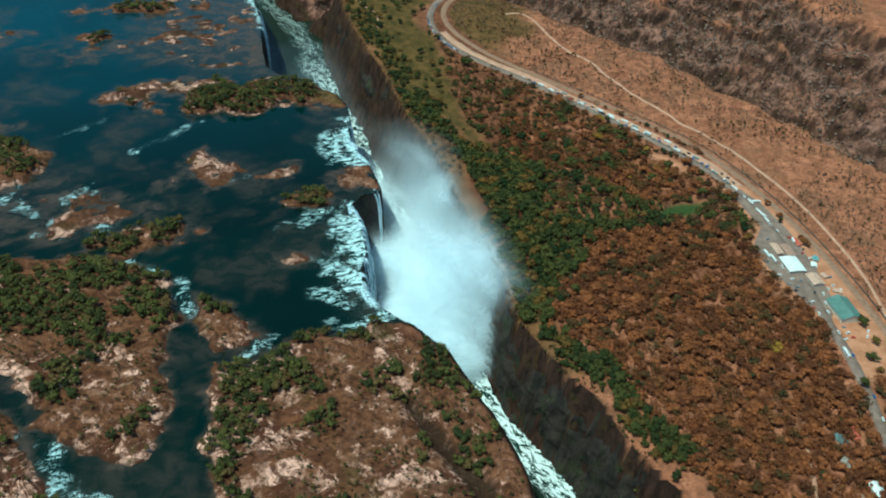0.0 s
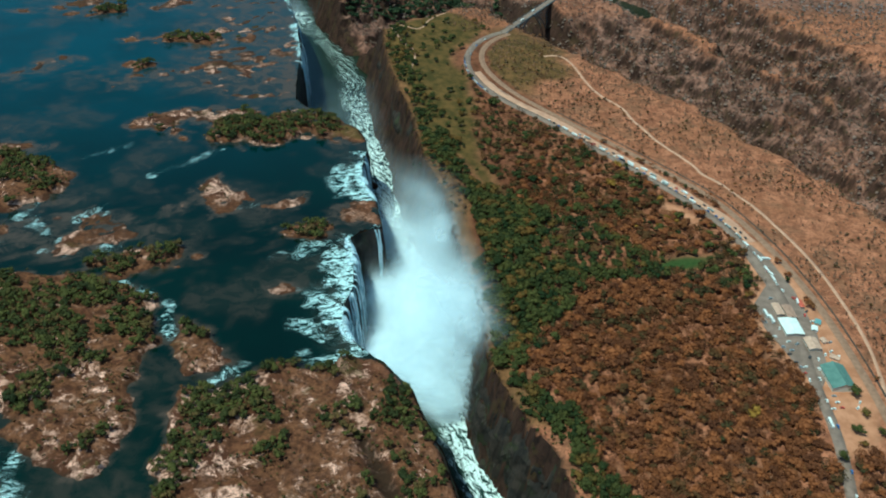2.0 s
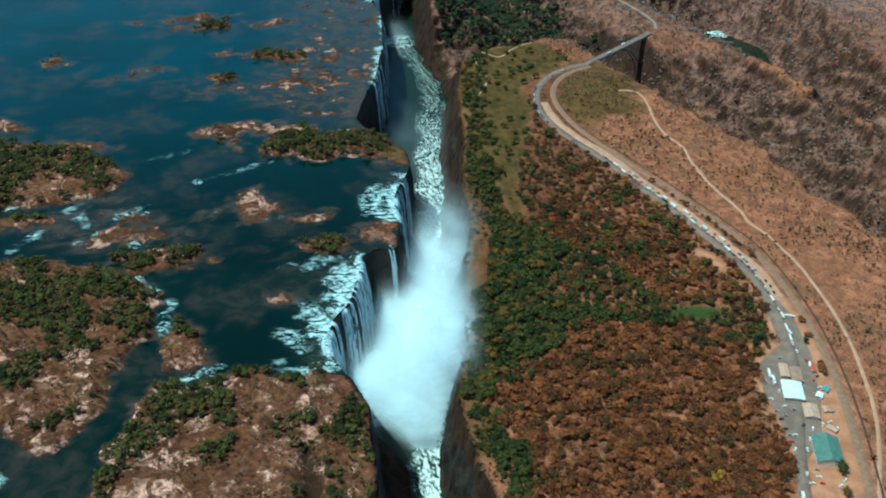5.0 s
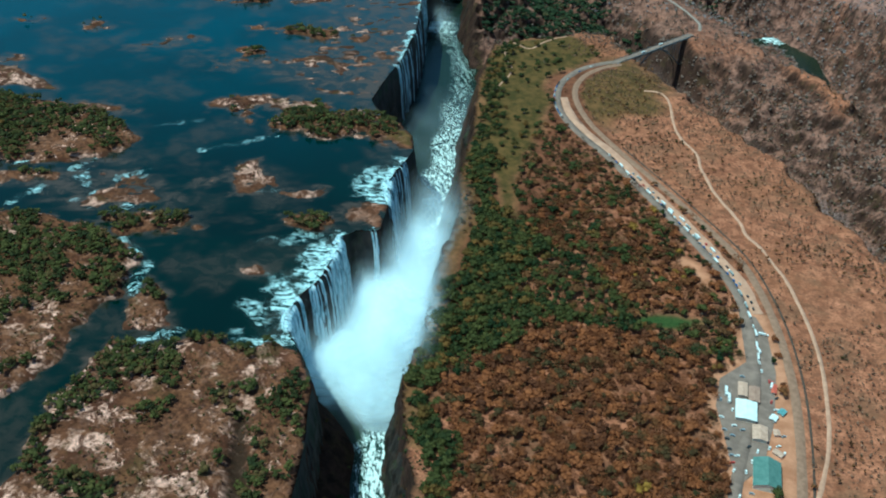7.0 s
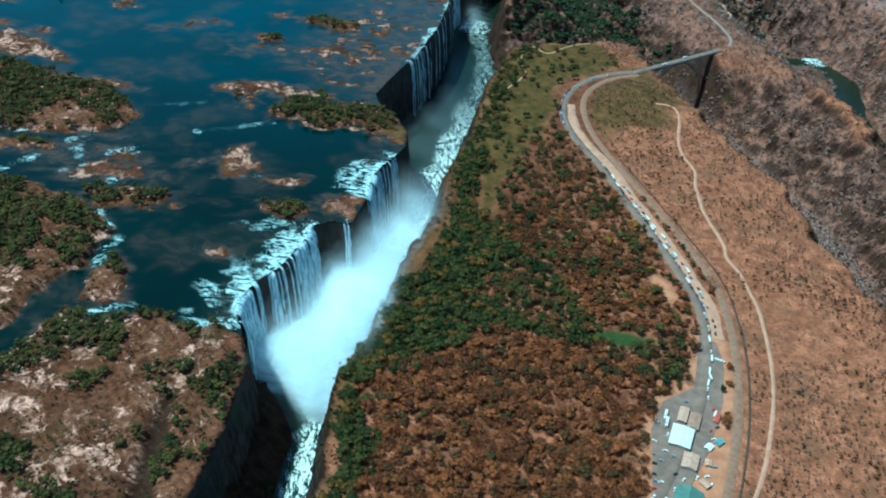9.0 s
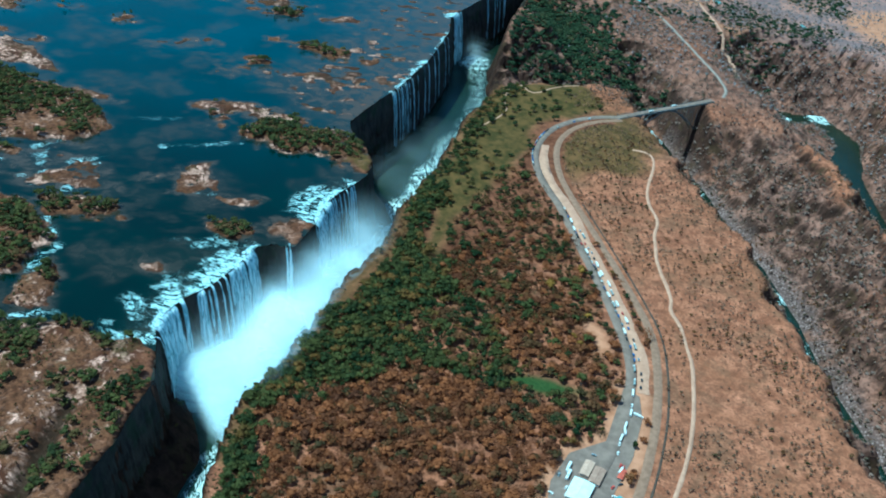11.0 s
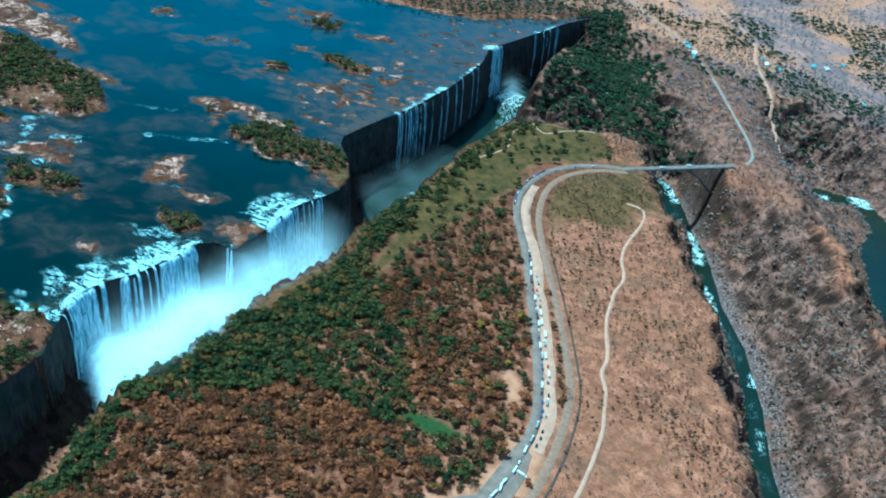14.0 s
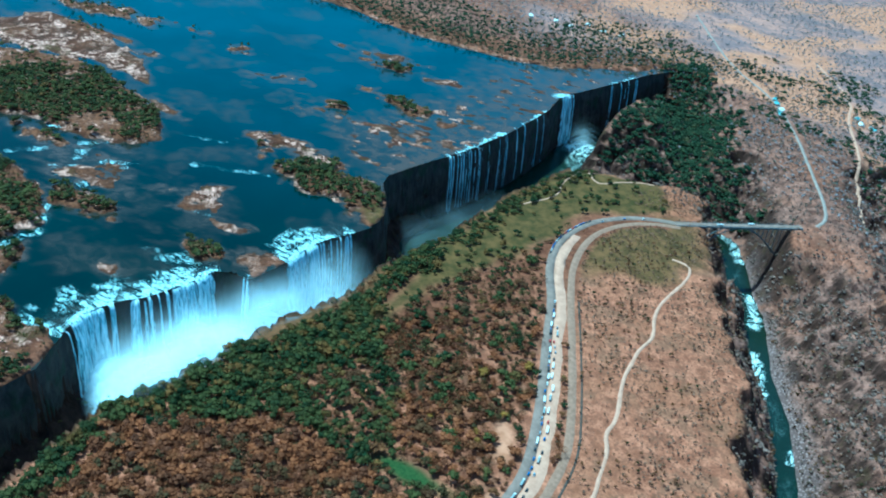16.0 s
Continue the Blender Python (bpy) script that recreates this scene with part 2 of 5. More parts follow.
def land_height(x, y):
    x, y = np.asarray(x, float), np.asarray(y, float)
    relief = (fbm(x, y, 90, 4, 5) - 0.5) * 5 + (fbm(x, y, 9, 2, 8) - 0.5) * 0.8
    ways = np.minimum(line_distance(x, y, ROAD)[0], line_distance(x, y, RAIL)[0])
    flat = smooth(6, 30, ways) * smooth(20, 45, -ring_field(x, y, CAR_PARK))
    h = 2.0 + relief * flat
    far = np.hypot(x - 50, y - 700)
    h = h + smooth(900, 3500, far) * 60 * fbm(x, y, 700, 3, 77)
    # hill on the knife edge beyond the outlet
    h = h + 13 * np.exp(-(((x + 195) / 45) ** 2 + ((y - 1075) / 60) ** 2))
    # the wooded ravine behind it
    dv, _, _, _, av = line_distance(x, y, RAVINE)
    h = h - 34 * smooth(62, 4, dv + (fbm(x, y, 30, 3, 37) - 0.5) * 26) * smooth(-10, 60, av)
    # the river above the falls
    up = ring_field(x, y, UPPER)
    land, wood = isle_field(x, y)
    rock = (fbm(x, y, 14, 4, 12) - 0.5) * 2.2
    bed = land + rock * smooth(-1.5, 1.0, land)
    lip = line_distance(x, y, RIM)[0]
    bank_wob = (fbm(x, y, 40, 3, 21) - 0.5) * 26 * smooth(10, 60, lip)
    h = np.where(up > 0, h + (bed - h) * smooth(0, 14, up + bank_wob) * 1.0, h)
    at_lip = (up > 0) & (lip < 14)
    h = np.where(at_lip, bed, h)
    # a narrow cleft in the near island
    dk, _, _, _, ak = line_distance(x, y, CLEFT)
    half = 0.8 + 0.045 * ak
    h = np.where((up > 0) | (y < 400), h - 6 * smooth(half + 6.5, half - 3.0, dk) * smooth(2, 25, ak) * (up > 0), h)
    # the chasm under the falls
    dc = ring_field(x, y, CHASM)
    dl, _, _, _, _ = line_distance(x, y, RIM)
    df, _, _, _, _ = line_distance(x, y, FACING)
    wall = smooth(0, 5.0, dl)
    run = 9 + 9 * smooth(430, 480, y)
    slope = np.clip((df - 1 + (fbm(x, y, 16, 3, 41) - 0.5) * 0.45 * run) / run, 0, 1) ** 0.8
    pit = np.minimum(wall, slope)
    talus = 15 * smooth(30, 5, dl) * smooth(680, 700, y) * smooth(790, 750, y) + 20 * smooth(32, 4, dl) * smooth(450, 405, y) + 7 * smooth(22, 2, dl) * fbm(x, y, 18, 3, 55)
    deep = h + (-63 + talus - h) * pit
    h = np.where(dc > 0, deep, h)
    # the shoulder of bare ground along the facing edge
    h = np.where((dc <= 0) & (up <= 0), h - 3.0 * smooth(14, 0, df), h)
    # the gorges below
    land_side = (up <= 0) & (dc <= 0)
    g2 = gorge_shape(x, y, GORGE_2, 96, (46, 46), 30)
    g3 = gorge_shape(x, y, GORGE_3, 62, (118, 60), 26)
    g = np.minimum(g2, g3)
    cut = np.where(g < h, g, h)
    crag = 1 - np.abs(fbm(x, y, 34, 4, 131) - 0.5) * 4
    crag = 0.55 * crag + 0.8 * (1 - np.abs(fbm(x, y, 12, 3, 137) - 0.5) * 4)
    cut = cut + np.where(g < h, (crag - 0.6) * 8 * smooth(-56, -36, g) * smooth(4, -6, g), 0)
    keep = smooth(75, 8, line_distance(x, y, ROAD_EAST[:5])[0]) * smooth(13, 34, line_distance(x, y, GORGE_2)[0])
    h = np.where(land_side, cut * (1 - keep) + h * keep, np.minimum(h, np.where(dc > 0, g2, h)))
    return h


def axis(parts):
    """Grid lines: (start, end, step) pieces, the steps growing outside the core."""
    (a, b, step), low, high, grow = parts
    core = list(np.arange(a, b + step / 2, step))
    s = step
    while core[-1] < high:
        s *= grow
        core.append(core[-1] + s)
    s = step
    while core[0] > low:
        s *= grow
        core.insert(0, core[0] - s)
    return np.array(core)


def set_mesh(me, co, tris=None, quads=None):
    """Fills a mesh from arrays of corners and of faces."""
    faces = tris if tris is not None else quads
    n, k = faces.shape
    me.vertices.add(len(co))
    me.vertices.foreach_set("co", np.asarray(co, np.float32).ravel())
    me.loops.add(n * k)
    me.loops.foreach_set("vertex_index", faces.astype(np.int32).ravel())
    me.polygons.add(n)
    me.polygons.foreach_set("loop_start", np.arange(0, n * k, k, dtype=np.int32))
    me.update(calc_edges=True)
    me.validate()


def channel(me, name, values):
    """A value for each corner of the mesh, for its material to read."""
    at = me.attributes.new(name, "FLOAT", "POINT")
    at.data.foreach_set("value", np.asarray(values, np.float32).ravel())


def shade(me, smooth_faces=True):
    me.polygons.foreach_set("use_smooth", np.full(len(me.polygons), smooth_faces))


# ---- materials ----
class Nodes:
    def __init__(self, name):
        self.mat = bpy.data.materials.new(name)
        self.mat.use_nodes = True
        self.tree = self.mat.node_tree
        self.bsdf = self.tree.nodes["Principled BSDF"]
        self.geo = self.tree.nodes.new("ShaderNodeNewGeometry")

    def put(self, socket, value):
        if isinstance(value, bpy.types.NodeSocket):
            self.tree.links.new(value, socket)
        elif isinstance(value, (tuple, list)) and len(value) == 3 and socket.type == "RGBA":
            socket.default_value = (*value, 1)
        else:
            socket.default_value = value

    def attr(self, name):
        n = self.tree.nodes.new("ShaderNodeAttribute")
        n.attribute_name = name
        return n.outputs["Fac"]

    def noise(self, size, detail=4, rough=0.6, squeeze=(1, 1, 1), warp=0.0):
        m = self.tree.nodes.new("ShaderNodeVectorMath")
        m.operation = "MULTIPLY"
        self.put(m.inputs[0], self.geo.outputs["Position"])
        m.inputs[1].default_value = [v / size for v in squeeze]
        n = self.tree.nodes.new("ShaderNodeTexNoise")
        n.inputs["Scale"].default_value, n.inputs["Detail"].default_value = 1.0, detail
        n.inputs["Roughness"].default_value, n.inputs["Distortion"].default_value = rough, warp
        self.put(n.inputs["Vector"], m.outputs[0])
        return n.outputs["Fac"]

    def flow_noise(self, long, wide, heading, detail=5, rough=0.65, warp=0.8):
        """Noise drawn out along a heading in degrees."""
        m = self.tree.nodes.new("ShaderNodeVectorRotate")
        m.rotation_type = "Z_AXIS"
        m.inputs["Angle"].default_value = radians(-heading)
        self.put(m.inputs["Vector"], self.geo.outputs["Position"])
        k = self.tree.nodes.new("ShaderNodeVectorMath")
        k.operation = "MULTIPLY"
        self.put(k.inputs[0], m.outputs[0])
        k.inputs[1].default_value = (1 / long, 1 / wide, 1 / wide)
        n = self.tree.nodes.new("ShaderNodeTexNoise")
        n.inputs["Scale"].default_value, n.inputs["Detail"].default_value = 1.0, detail
        n.inputs["Roughness"].default_value, n.inputs["Distortion"].default_value = rough, warp
        self.put(n.inputs["Vector"], k.outputs[0])
        return n.outputs["Fac"]

    def cells(self, size, squeeze=(1, 1, 1)):
        m = self.tree.nodes.new("ShaderNodeVectorMath")
        m.operation = "MULTIPLY"
        self.put(m.inputs[0], self.geo.outputs["Position"])
        m.inputs[1].default_value = [v / size for v in squeeze]
        n = self.tree.nodes.new("ShaderNodeTexVoronoi")
        n.inputs["Scale"].default_value = 1.0
        self.put(n.inputs["Vector"], m.outputs[0])
        return n.outputs["Distance"]

    def ramp(self, v, a, b, lo=0.0, hi=1.0):
        n = self.tree.nodes.new("ShaderNodeMapRange")
        n.interpolation_type = "SMOOTHSTEP"
        self.put(n.inputs["Value"], v)
        for key, value in (("From Min", a), ("From Max", b), ("To Min", lo), ("To Max", hi)):
            n.inputs[key].default_value = value
        return n.outputs["Result"]

    def math(self, op, a, b=0.0):
        n = self.tree.nodes.new("ShaderNodeMath")
        n.operation, n.use_clamp = op, op in ("ADD", "MULTIPLY", "SUBTRACT")
        self.put(n.inputs[0], a)
        self.put(n.inputs[1], b)
        return n.outputs[0]

    def offset(self, a, b, op="ADD"):
        n = self.tree.nodes.new("ShaderNodeMath")
        n.operation = op
        self.put(n.inputs[0], a)
        self.put(n.inputs[1], b)
        return n.outputs[0]

    def mix(self, f, a, b, how="MIX"):
        n = self.tree.nodes.new("ShaderNodeMix")
        n.data_type, n.blend_type = "RGBA", how
        self.put(n.inputs[0], f)
        self.put(n.inputs[6], a)
        self.put(n.inputs[7], b)
        return n.outputs[2]

    def bump(self, v, strength=0.5, distance=0.5):
        n = self.tree.nodes.new("ShaderNodeBump")
        n.inputs["Strength"].default_value, n.inputs["Distance"].default_value = strength, distance
        self.put(n.inputs["Height"], v)
        self.put(self.bsdf.inputs["Normal"], n.outputs[0])

    def finish(self, colour, rough=0.9, spec=0.2, metal=0.0):
        for key, value in (("Base Color", colour), ("Roughness", rough), ("Specular IOR Level", spec), ("Metallic", metal)):
            self.put(self.bsdf.inputs[key], value)
        return self.mat


def ground_material():
    n = Nodes("ground")
    big, mid, fine = n.noise(60, 4), n.noise(9, 5, 0.65), n.noise(1.6, 4, 0.7)
    soil = n.mix(n.ramp(mid, 0.3, 0.7), (0.22, 0.10, 0.056), (0.53, 0.27, 0.158))
    soil = n.mix(n.ramp(fine, 0.5, 0.68), soil, (0.15, 0.078, 0.045))
    soil = n.mix(n.ramp(big, 0.45, 0.65, 0, 0.5), soil, (0.27, 0.135, 0.07))
    soil = n.mix(n.ramp(n.noise(28, 5, 0.7, warp=0.5), 0.5, 0.62, 0, 0.55), soil, (0.19, 0.125, 0.075))
    soil = n.mix(n.ramp(n.noise(3.4, 6, 0.75, warp=0.6), 0.47, 0.6, 0, 0.6), soil, (0.15, 0.082, 0.05))
    litter = n.mix(n.ramp(mid, 0.3, 0.7), (0.080, 0.036, 0.020), (0.165, 0.078, 0.042))
    c = n.mix(n.attr("litter"), soil, litter)
    grass = n.mix(n.ramp(mid, 0.35, 0.65), (0.06, 0.058, 0.018), (0.135, 0.098, 0.034))
    c = n.mix(n.attr("grass"), c, grass)
    lawn = n.mix(n.ramp(fine, 0.3, 0.7), (0.03, 0.07, 0.02), (0.065, 0.115, 0.035))
    c = n.mix(n.attr("lawn"), c, lawn)
    heath = n.mix(n.ramp(mid, 0.35, 0.65), (0.068, 0.044, 0.036), (0.29, 0.185, 0.142))
    heath = n.mix(n.ramp(n.noise(38, 4, 0.6), 0.5, 0.62, 0, 0.5), heath, (0.34, 0.215, 0.165))
    c = n.mix(n.math("MULTIPLY", n.attr("heath"), n.ramp(big, 0.3, 0.6, 0.4, 1.0)), c, heath)
    sand = n.mix(n.ramp(mid, 0.3, 0.7), (0.40, 0.22, 0.125), (0.56, 0.34, 0.21))
    rugged = n.noise(4.5, 8, 0.78, (1, 1, 0.6), warp=0.8)
    c = n.mix(n.math("MULTIPLY", n.attr("heath"), n.ramp(rugged, 0.5, 0.6, 0, 0.75)), c, (0.046, 0.032, 0.027))
    c = n.mix(n.math("MULTIPLY", n.attr("heath"), n.ramp(rugged, 0.46, 0.36, 0, 0.5)), c, (0.40, 0.265, 0.215))
    # far dry ground, its colour paled and cooled to carry the distance haze
    hazed_upland = n.mix(n.ramp(n.noise(46, 6, 0.68, warp=0.6), 0.4, 0.62), (0.23, 0.19, 0.195), (0.43, 0.285, 0.23))
    hazed_upland = n.mix(n.ramp(n.noise(11, 5, 0.7), 0.48, 0.64, 0, 0.6), hazed_upland, (0.16, 0.135, 0.14))
    c = n.mix(n.attr("hazed_upland"), c, hazed_upland)
    c = n.mix(n.attr("sand"), c, sand)
    crack = n.cells(3.2, (1, 1, 0.6))
    stone = n.mix(n.ramp(n.noise(13, 9, 0.74, warp=1.0), 0.475, 0.545), (0.075, 0.034, 0.020), (0.86, 0.62, 0.50))
    stone = n.mix(n.ramp(n.noise(3.0, 7, 0.75, warp=0.7), 0.50, 0.57, 0, 0.85), stone, (0.085, 0.040, 0.024))
    stone = n.mix(n.ramp(n.noise(34, 6, 0.7, warp=0.8), 0.50, 0.56, 0, 0.9), stone, (0.070, 0.033, 0.018))
    stone = n.mix(n.ramp(n.noise(24, 7, 0.72, (1, 0.8, 1), warp=0.6), 0.55, 0.62, 0, 0.75), stone, (0.085, 0.072, 0.026))
    stone = n.mix(n.ramp(crack, 0.5, 0.75, 0, 0.5), stone, (0.05, 0.03, 0.02))
    c = n.mix(n.attr("rock"), c, stone)
    humus = n.mix(n.ramp(n.noise(4, 6, 0.7, warp=0.5), 0.36, 0.62), (0.05, 0.026, 0.014), (0.19, 0.10, 0.052))
    c = n.mix(n.math("MULTIPLY", n.attr("humus"), n.ramp(n.noise(8, 6, 0.7, warp=0.8), 0.62, 0.52)), c, humus)
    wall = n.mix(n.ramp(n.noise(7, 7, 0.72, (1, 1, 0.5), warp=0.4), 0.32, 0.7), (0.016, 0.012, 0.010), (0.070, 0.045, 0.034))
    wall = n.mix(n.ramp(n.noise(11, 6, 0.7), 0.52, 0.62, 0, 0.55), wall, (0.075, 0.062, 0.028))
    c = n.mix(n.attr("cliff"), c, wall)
    c = n.mix(n.attr("pebble"), c, n.mix(n.ramp(n.cells(2.0), 0.1, 0.5), (0.42, 0.375, 0.37), (0.13, 0.105, 0.10)))
    c = n.mix(n.attr("wet"), c, (0.03, 0.022, 0.014))
    n.bump(n.math("ADD", fine, n.math("MULTIPLY", mid, 1.0)), 0.8, 0.7)
    c = n.mix(1.0, c, (0.95, 0.715, 0.655), "MULTIPLY")
    return n.finish(c, 0.95, 0.1)


def water_material(name, deep, shallow, foam_col, rough, wave, heading, gloss, grain):
    n = Nodes(name)
    patch = n.noise(14, 5, 0.65, warp=0.6)
    c = n.mix(n.ramp(n.noise(120, 3), 0.35, 0.65), deep, tuple(v * 1.5 for v in deep))
    # haze over the far reach, put into the water colour: bluer and brighter
    c = n.mix(n.attr("far_haze"), c, n.mix(n.ramp(n.noise(90, 4), 0.35, 0.65), (0.0030, 0.025, 0.033), (0.0045, 0.036, 0.050)))
    sh = n.math("MULTIPLY", n.attr("shallow"), n.ramp(patch, 0.38, 0.62, 0.25, 1.0))
    c = n.mix(sh, c, shallow)
    f = n.attr("foam")
    vein = n.math("ABSOLUTE", n.offset(n.flow_noise(9.0 * grain, 2.4 * grain, heading, 6, 0.62, 0.9), -0.5))
    clump = n.flow_noise(16 * grain, 7 * grain, heading, 4, 0.6, 0.6)
    reach = n.math("MULTIPLY", n.math("MULTIPLY", f, 0.135), n.ramp(clump, 0.38, 0.6, 0.0, 1.0))
    white = n.math("MULTIPLY", n.ramp(n.offset(vein, reach, "SUBTRACT"), 0.006, -0.016), n.ramp(f, 0.03, 0.2))
    c = n.mix(n.math("MULTIPLY", f, 0.3), c, (0.03, 0.075, 0.070))
    c = n.mix(white, c, foam_col)
    n.bump(n.math("ADD", n.noise(1.3, 3, 0.6), n.math("MULTIPLY", n.noise(6, 3), 0.7)), wave, 0.3)
    return n.finish(c, n.ramp(white, 0, 1, rough, 0.8), gloss)


def fall_material():
    n = Nodes("falling_water")
    streak = n.noise(1.6, 5, 0.62, (1, 1, 0.05), warp=0.3)
    c = n.mix(n.ramp(streak, 0.34, 0.66), (0.36, 0.55, 0.64), (0.90, 0.95, 0.98))
    n.finish(c, 0.6, 0.3)
    n.put(n.bsdf.inputs["Alpha"], n.math("MULTIPLY", n.ramp(streak, 0.34, 0.5, 0.4, 1.0), n.attr("body")))
    n.bump(streak, 0.6, 0.6)
    return n.mat


def spray_material():
    n = Nodes("spray")
    t = n.tree
    diffuse, through_light = t.nodes.new("ShaderNodeBsdfDiffuse"), t.nodes.new("ShaderNodeBsdfTranslucent")
    clear, blend, veil = t.nodes.new("ShaderNodeBsdfTransparent"), t.nodes.new("ShaderNodeMixShader"), t.nodes.new("ShaderNodeMixShader")
    for b in (diffuse, through_light):
        b.inputs["Color"].default_value = (0.88, 0.95, 1.0, 1)
    blend.inputs[0].default_value = 0.1
    t.links.new(diffuse.outputs[0], blend.inputs[1])
    t.links.new(through_light.outputs[0], blend.inputs[2])
    billow = n.noise(24, 5, 0.55, (1, 1, 1.2), warp=0.7)
    n.put(veil.inputs[0], n.math("MULTIPLY", n.attr("mist"), n.ramp(billow, 0.25, 0.68, 0.7, 1.0)))
    t.links.new(clear.outputs[0], veil.inputs[1])
    t.links.new(blend.outputs[0], veil.inputs[2])
    t.links.new(veil.outputs[0], t.nodes["Material Output"].inputs["Surface"])
    return n.mat


def leaf_material(name, low, high, odd, odd_share):
    """Foliage: each plant its own hue between two colours, a share of them in a third, each leaf lighter or darker."""
    n = Nodes(name)
    info = n.tree.nodes.new("ShaderNodeObjectInfo")
    plant = n.math("FRACT", n.tree.nodes.new("ShaderNodeMath").outputs[0])
    add = plant.node.inputs[0].links[0].from_node
    add.operation = "ADD"
    n.put(add.inputs[0], n.attr("plant"))
    n.put(add.inputs[1], info.outputs["Random"])
    c = n.mix(n.ramp(plant, 0.0, 1.0 - odd_share), low, high)
    c = n.mix(n.ramp(plant, 1.0 - odd_share, 1.0 - odd_share * 0.6), c, odd)
    leaf = n.geo.outputs["Random Per Island"]
    c = n.mix(n.ramp(leaf, 0, 1, 0, 0.4), c, tuple(v * 0.5 for v in low))
    c = n.mix(n.ramp(leaf, 0.8, 1.0, 0, 0.2), c, tuple(min(1, v * 1.8) for v in high))
    c = n.mix(n.ramp(n.noise(45, 3), 0.35, 0.65, 0, 0.35), c, tuple(v * 0.55 for v in high))
    c = n.mix(1.0, c, (0.65, 0.62, 0.59), "MULTIPLY")
    return n.finish(c, 0.8, 0.15)


def plain_material(name, a, b, size=1.5, rough=0.85, metal=0.0, spec=0.3):
    n = Nodes(name)
    v = n.noise(size, 5, 0.65)
    n.bump(v, 0.25, 0.05)
    return n.finish(n.mix(n.ramp(v, 0.3, 0.7), a, b), rough, spec, metal)


def asphalt_material():
    n = Nodes("asphalt")
    c = n.mix(n.ramp(n.noise(5, 5), 0.3, 0.7), (0.18, 0.122, 0.098), (0.27, 0.185, 0.148))
    c = n.mix(n.ramp(n.noise(22, 3), 0.5, 0.7, 0, 0.5), c, (0.26, 0.18, 0.135))
    return n.finish(c, 0.95, 0.05)


M_GROUND = ground_material()
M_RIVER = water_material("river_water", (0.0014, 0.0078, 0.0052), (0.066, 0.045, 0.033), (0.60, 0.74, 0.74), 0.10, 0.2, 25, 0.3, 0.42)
M_POOL = water_material("gorge_water", (0.008, 0.0135, 0.007), (0.022, 0.027, 0.015), (0.80, 0.86, 0.82), 0.2, 0.6, -50, 0.3, 0.4)
M_FALL, M_SPRAY = fall_material(), spray_material()
M_EVERGREEN = leaf_material("evergreen_leaves", (0.024, 0.042, 0.012), (0.125, 0.118, 0.030), (0.26, 0.13, 0.032), 0.18)
M_RUSSET = leaf_material("russet_leaves", (0.12, 0.043, 0.020), (0.42, 0.145, 0.052), (0.06, 0.055, 0.02), 0.24)
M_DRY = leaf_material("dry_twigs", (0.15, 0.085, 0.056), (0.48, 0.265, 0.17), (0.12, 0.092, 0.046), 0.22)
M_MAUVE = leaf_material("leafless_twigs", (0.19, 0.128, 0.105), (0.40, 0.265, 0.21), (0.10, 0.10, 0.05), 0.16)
# leafless twigs far off: distance haze is mixed into this colour
M_HAZYWOOD = leaf_material("haze_paled_twigs", (0.34, 0.275, 0.28), (0.50, 0.41, 0.415), (0.14, 0.15, 0.10), 0.14)
M_ISLE = leaf_material("island_leaves", (0.032, 0.040, 0.012), (0.145, 0.135, 0.034), (0.18, 0.11, 0.04), 0.2)
M_GROVE = leaf_material("grove_leaves", (0.022, 0.044, 0.020), (0.085, 0.108, 0.046), (0.13, 0.11, 0.045), 0.10)
M_HAZEL = leaf_material("mixed_leaves", (0.095, 0.05, 0.022), (0.27, 0.115, 0.042), (0.03, 0.05, 0.014), 0.40)
M_BARK = plain_material("bark", (0.09, 0.065, 0.05), (0.20, 0.155, 0.12), 0.5)
M_SLOPEROCK = plain_material("slope_rock", (0.06, 0.037, 0.030), (0.26, 0.160, 0.122), 2.6)
M_ASPHALT = asphalt_material()
M_DIRT = plain_material("sandy_verge", (0.42, 0.215, 0.135), (0.55, 0.30, 0.195), 5)
M_BALLAST = plain_material("rail_ballast", (0.22, 0.115, 0.070), (0.32, 0.175, 0.112), 3)
M_STEEL = plain_material("weathered_steel", (0.12, 0.12, 0.125), (0.2, 0.2, 0.2), 2, 0.6, 0.4)
M_CONCRETE = plain_material("concrete", (0.33, 0.31, 0.29), (0.45, 0.42, 0.39), 3)


# ---- the ground: one sheet from the river to the horizon ----
gx = axis(((-400, 330, 2.9), -4200, 4200, 1.07))
gy = axis(((262, 1110, 2.9), -2500, 4500, 1.045))
GX, GY = np.meshgrid(gx, gy)
d_rim, _, qx, qy, _ = line_distance(GX, GY, RIM)
snap = (d_rim < 1.5) & (GX > -330) & (GY > 262)
GX, GY = np.where(snap, qx, GX), np.where(snap, qy, GY)
GZ = land_height(GX, GY)
GZ = np.where(snap, np.minimum(isle_field(GX, GY)[0], 1.5), GZ)
rows_n, cols_n = GX.shape
ids = np.arange(rows_n * cols_n).reshape(rows_n, cols_n)
quads = np.stack([ids[:-1, :-1], ids[:-1, 1:], ids[1:, 1:], ids[1:, :-1]], -1).reshape(-1, 4)
me = bpy.data.meshes.new("ground")
set_mesh(me, np.stack([GX, GY, GZ], -1).reshape(-1, 3), quads=quads)
shade(me)
quad_z = GZ.ravel()[quads]
me.polygons.foreach_set("use_smooth", (quad_z.max(1) - quad_z.min(1)) < 5.0)

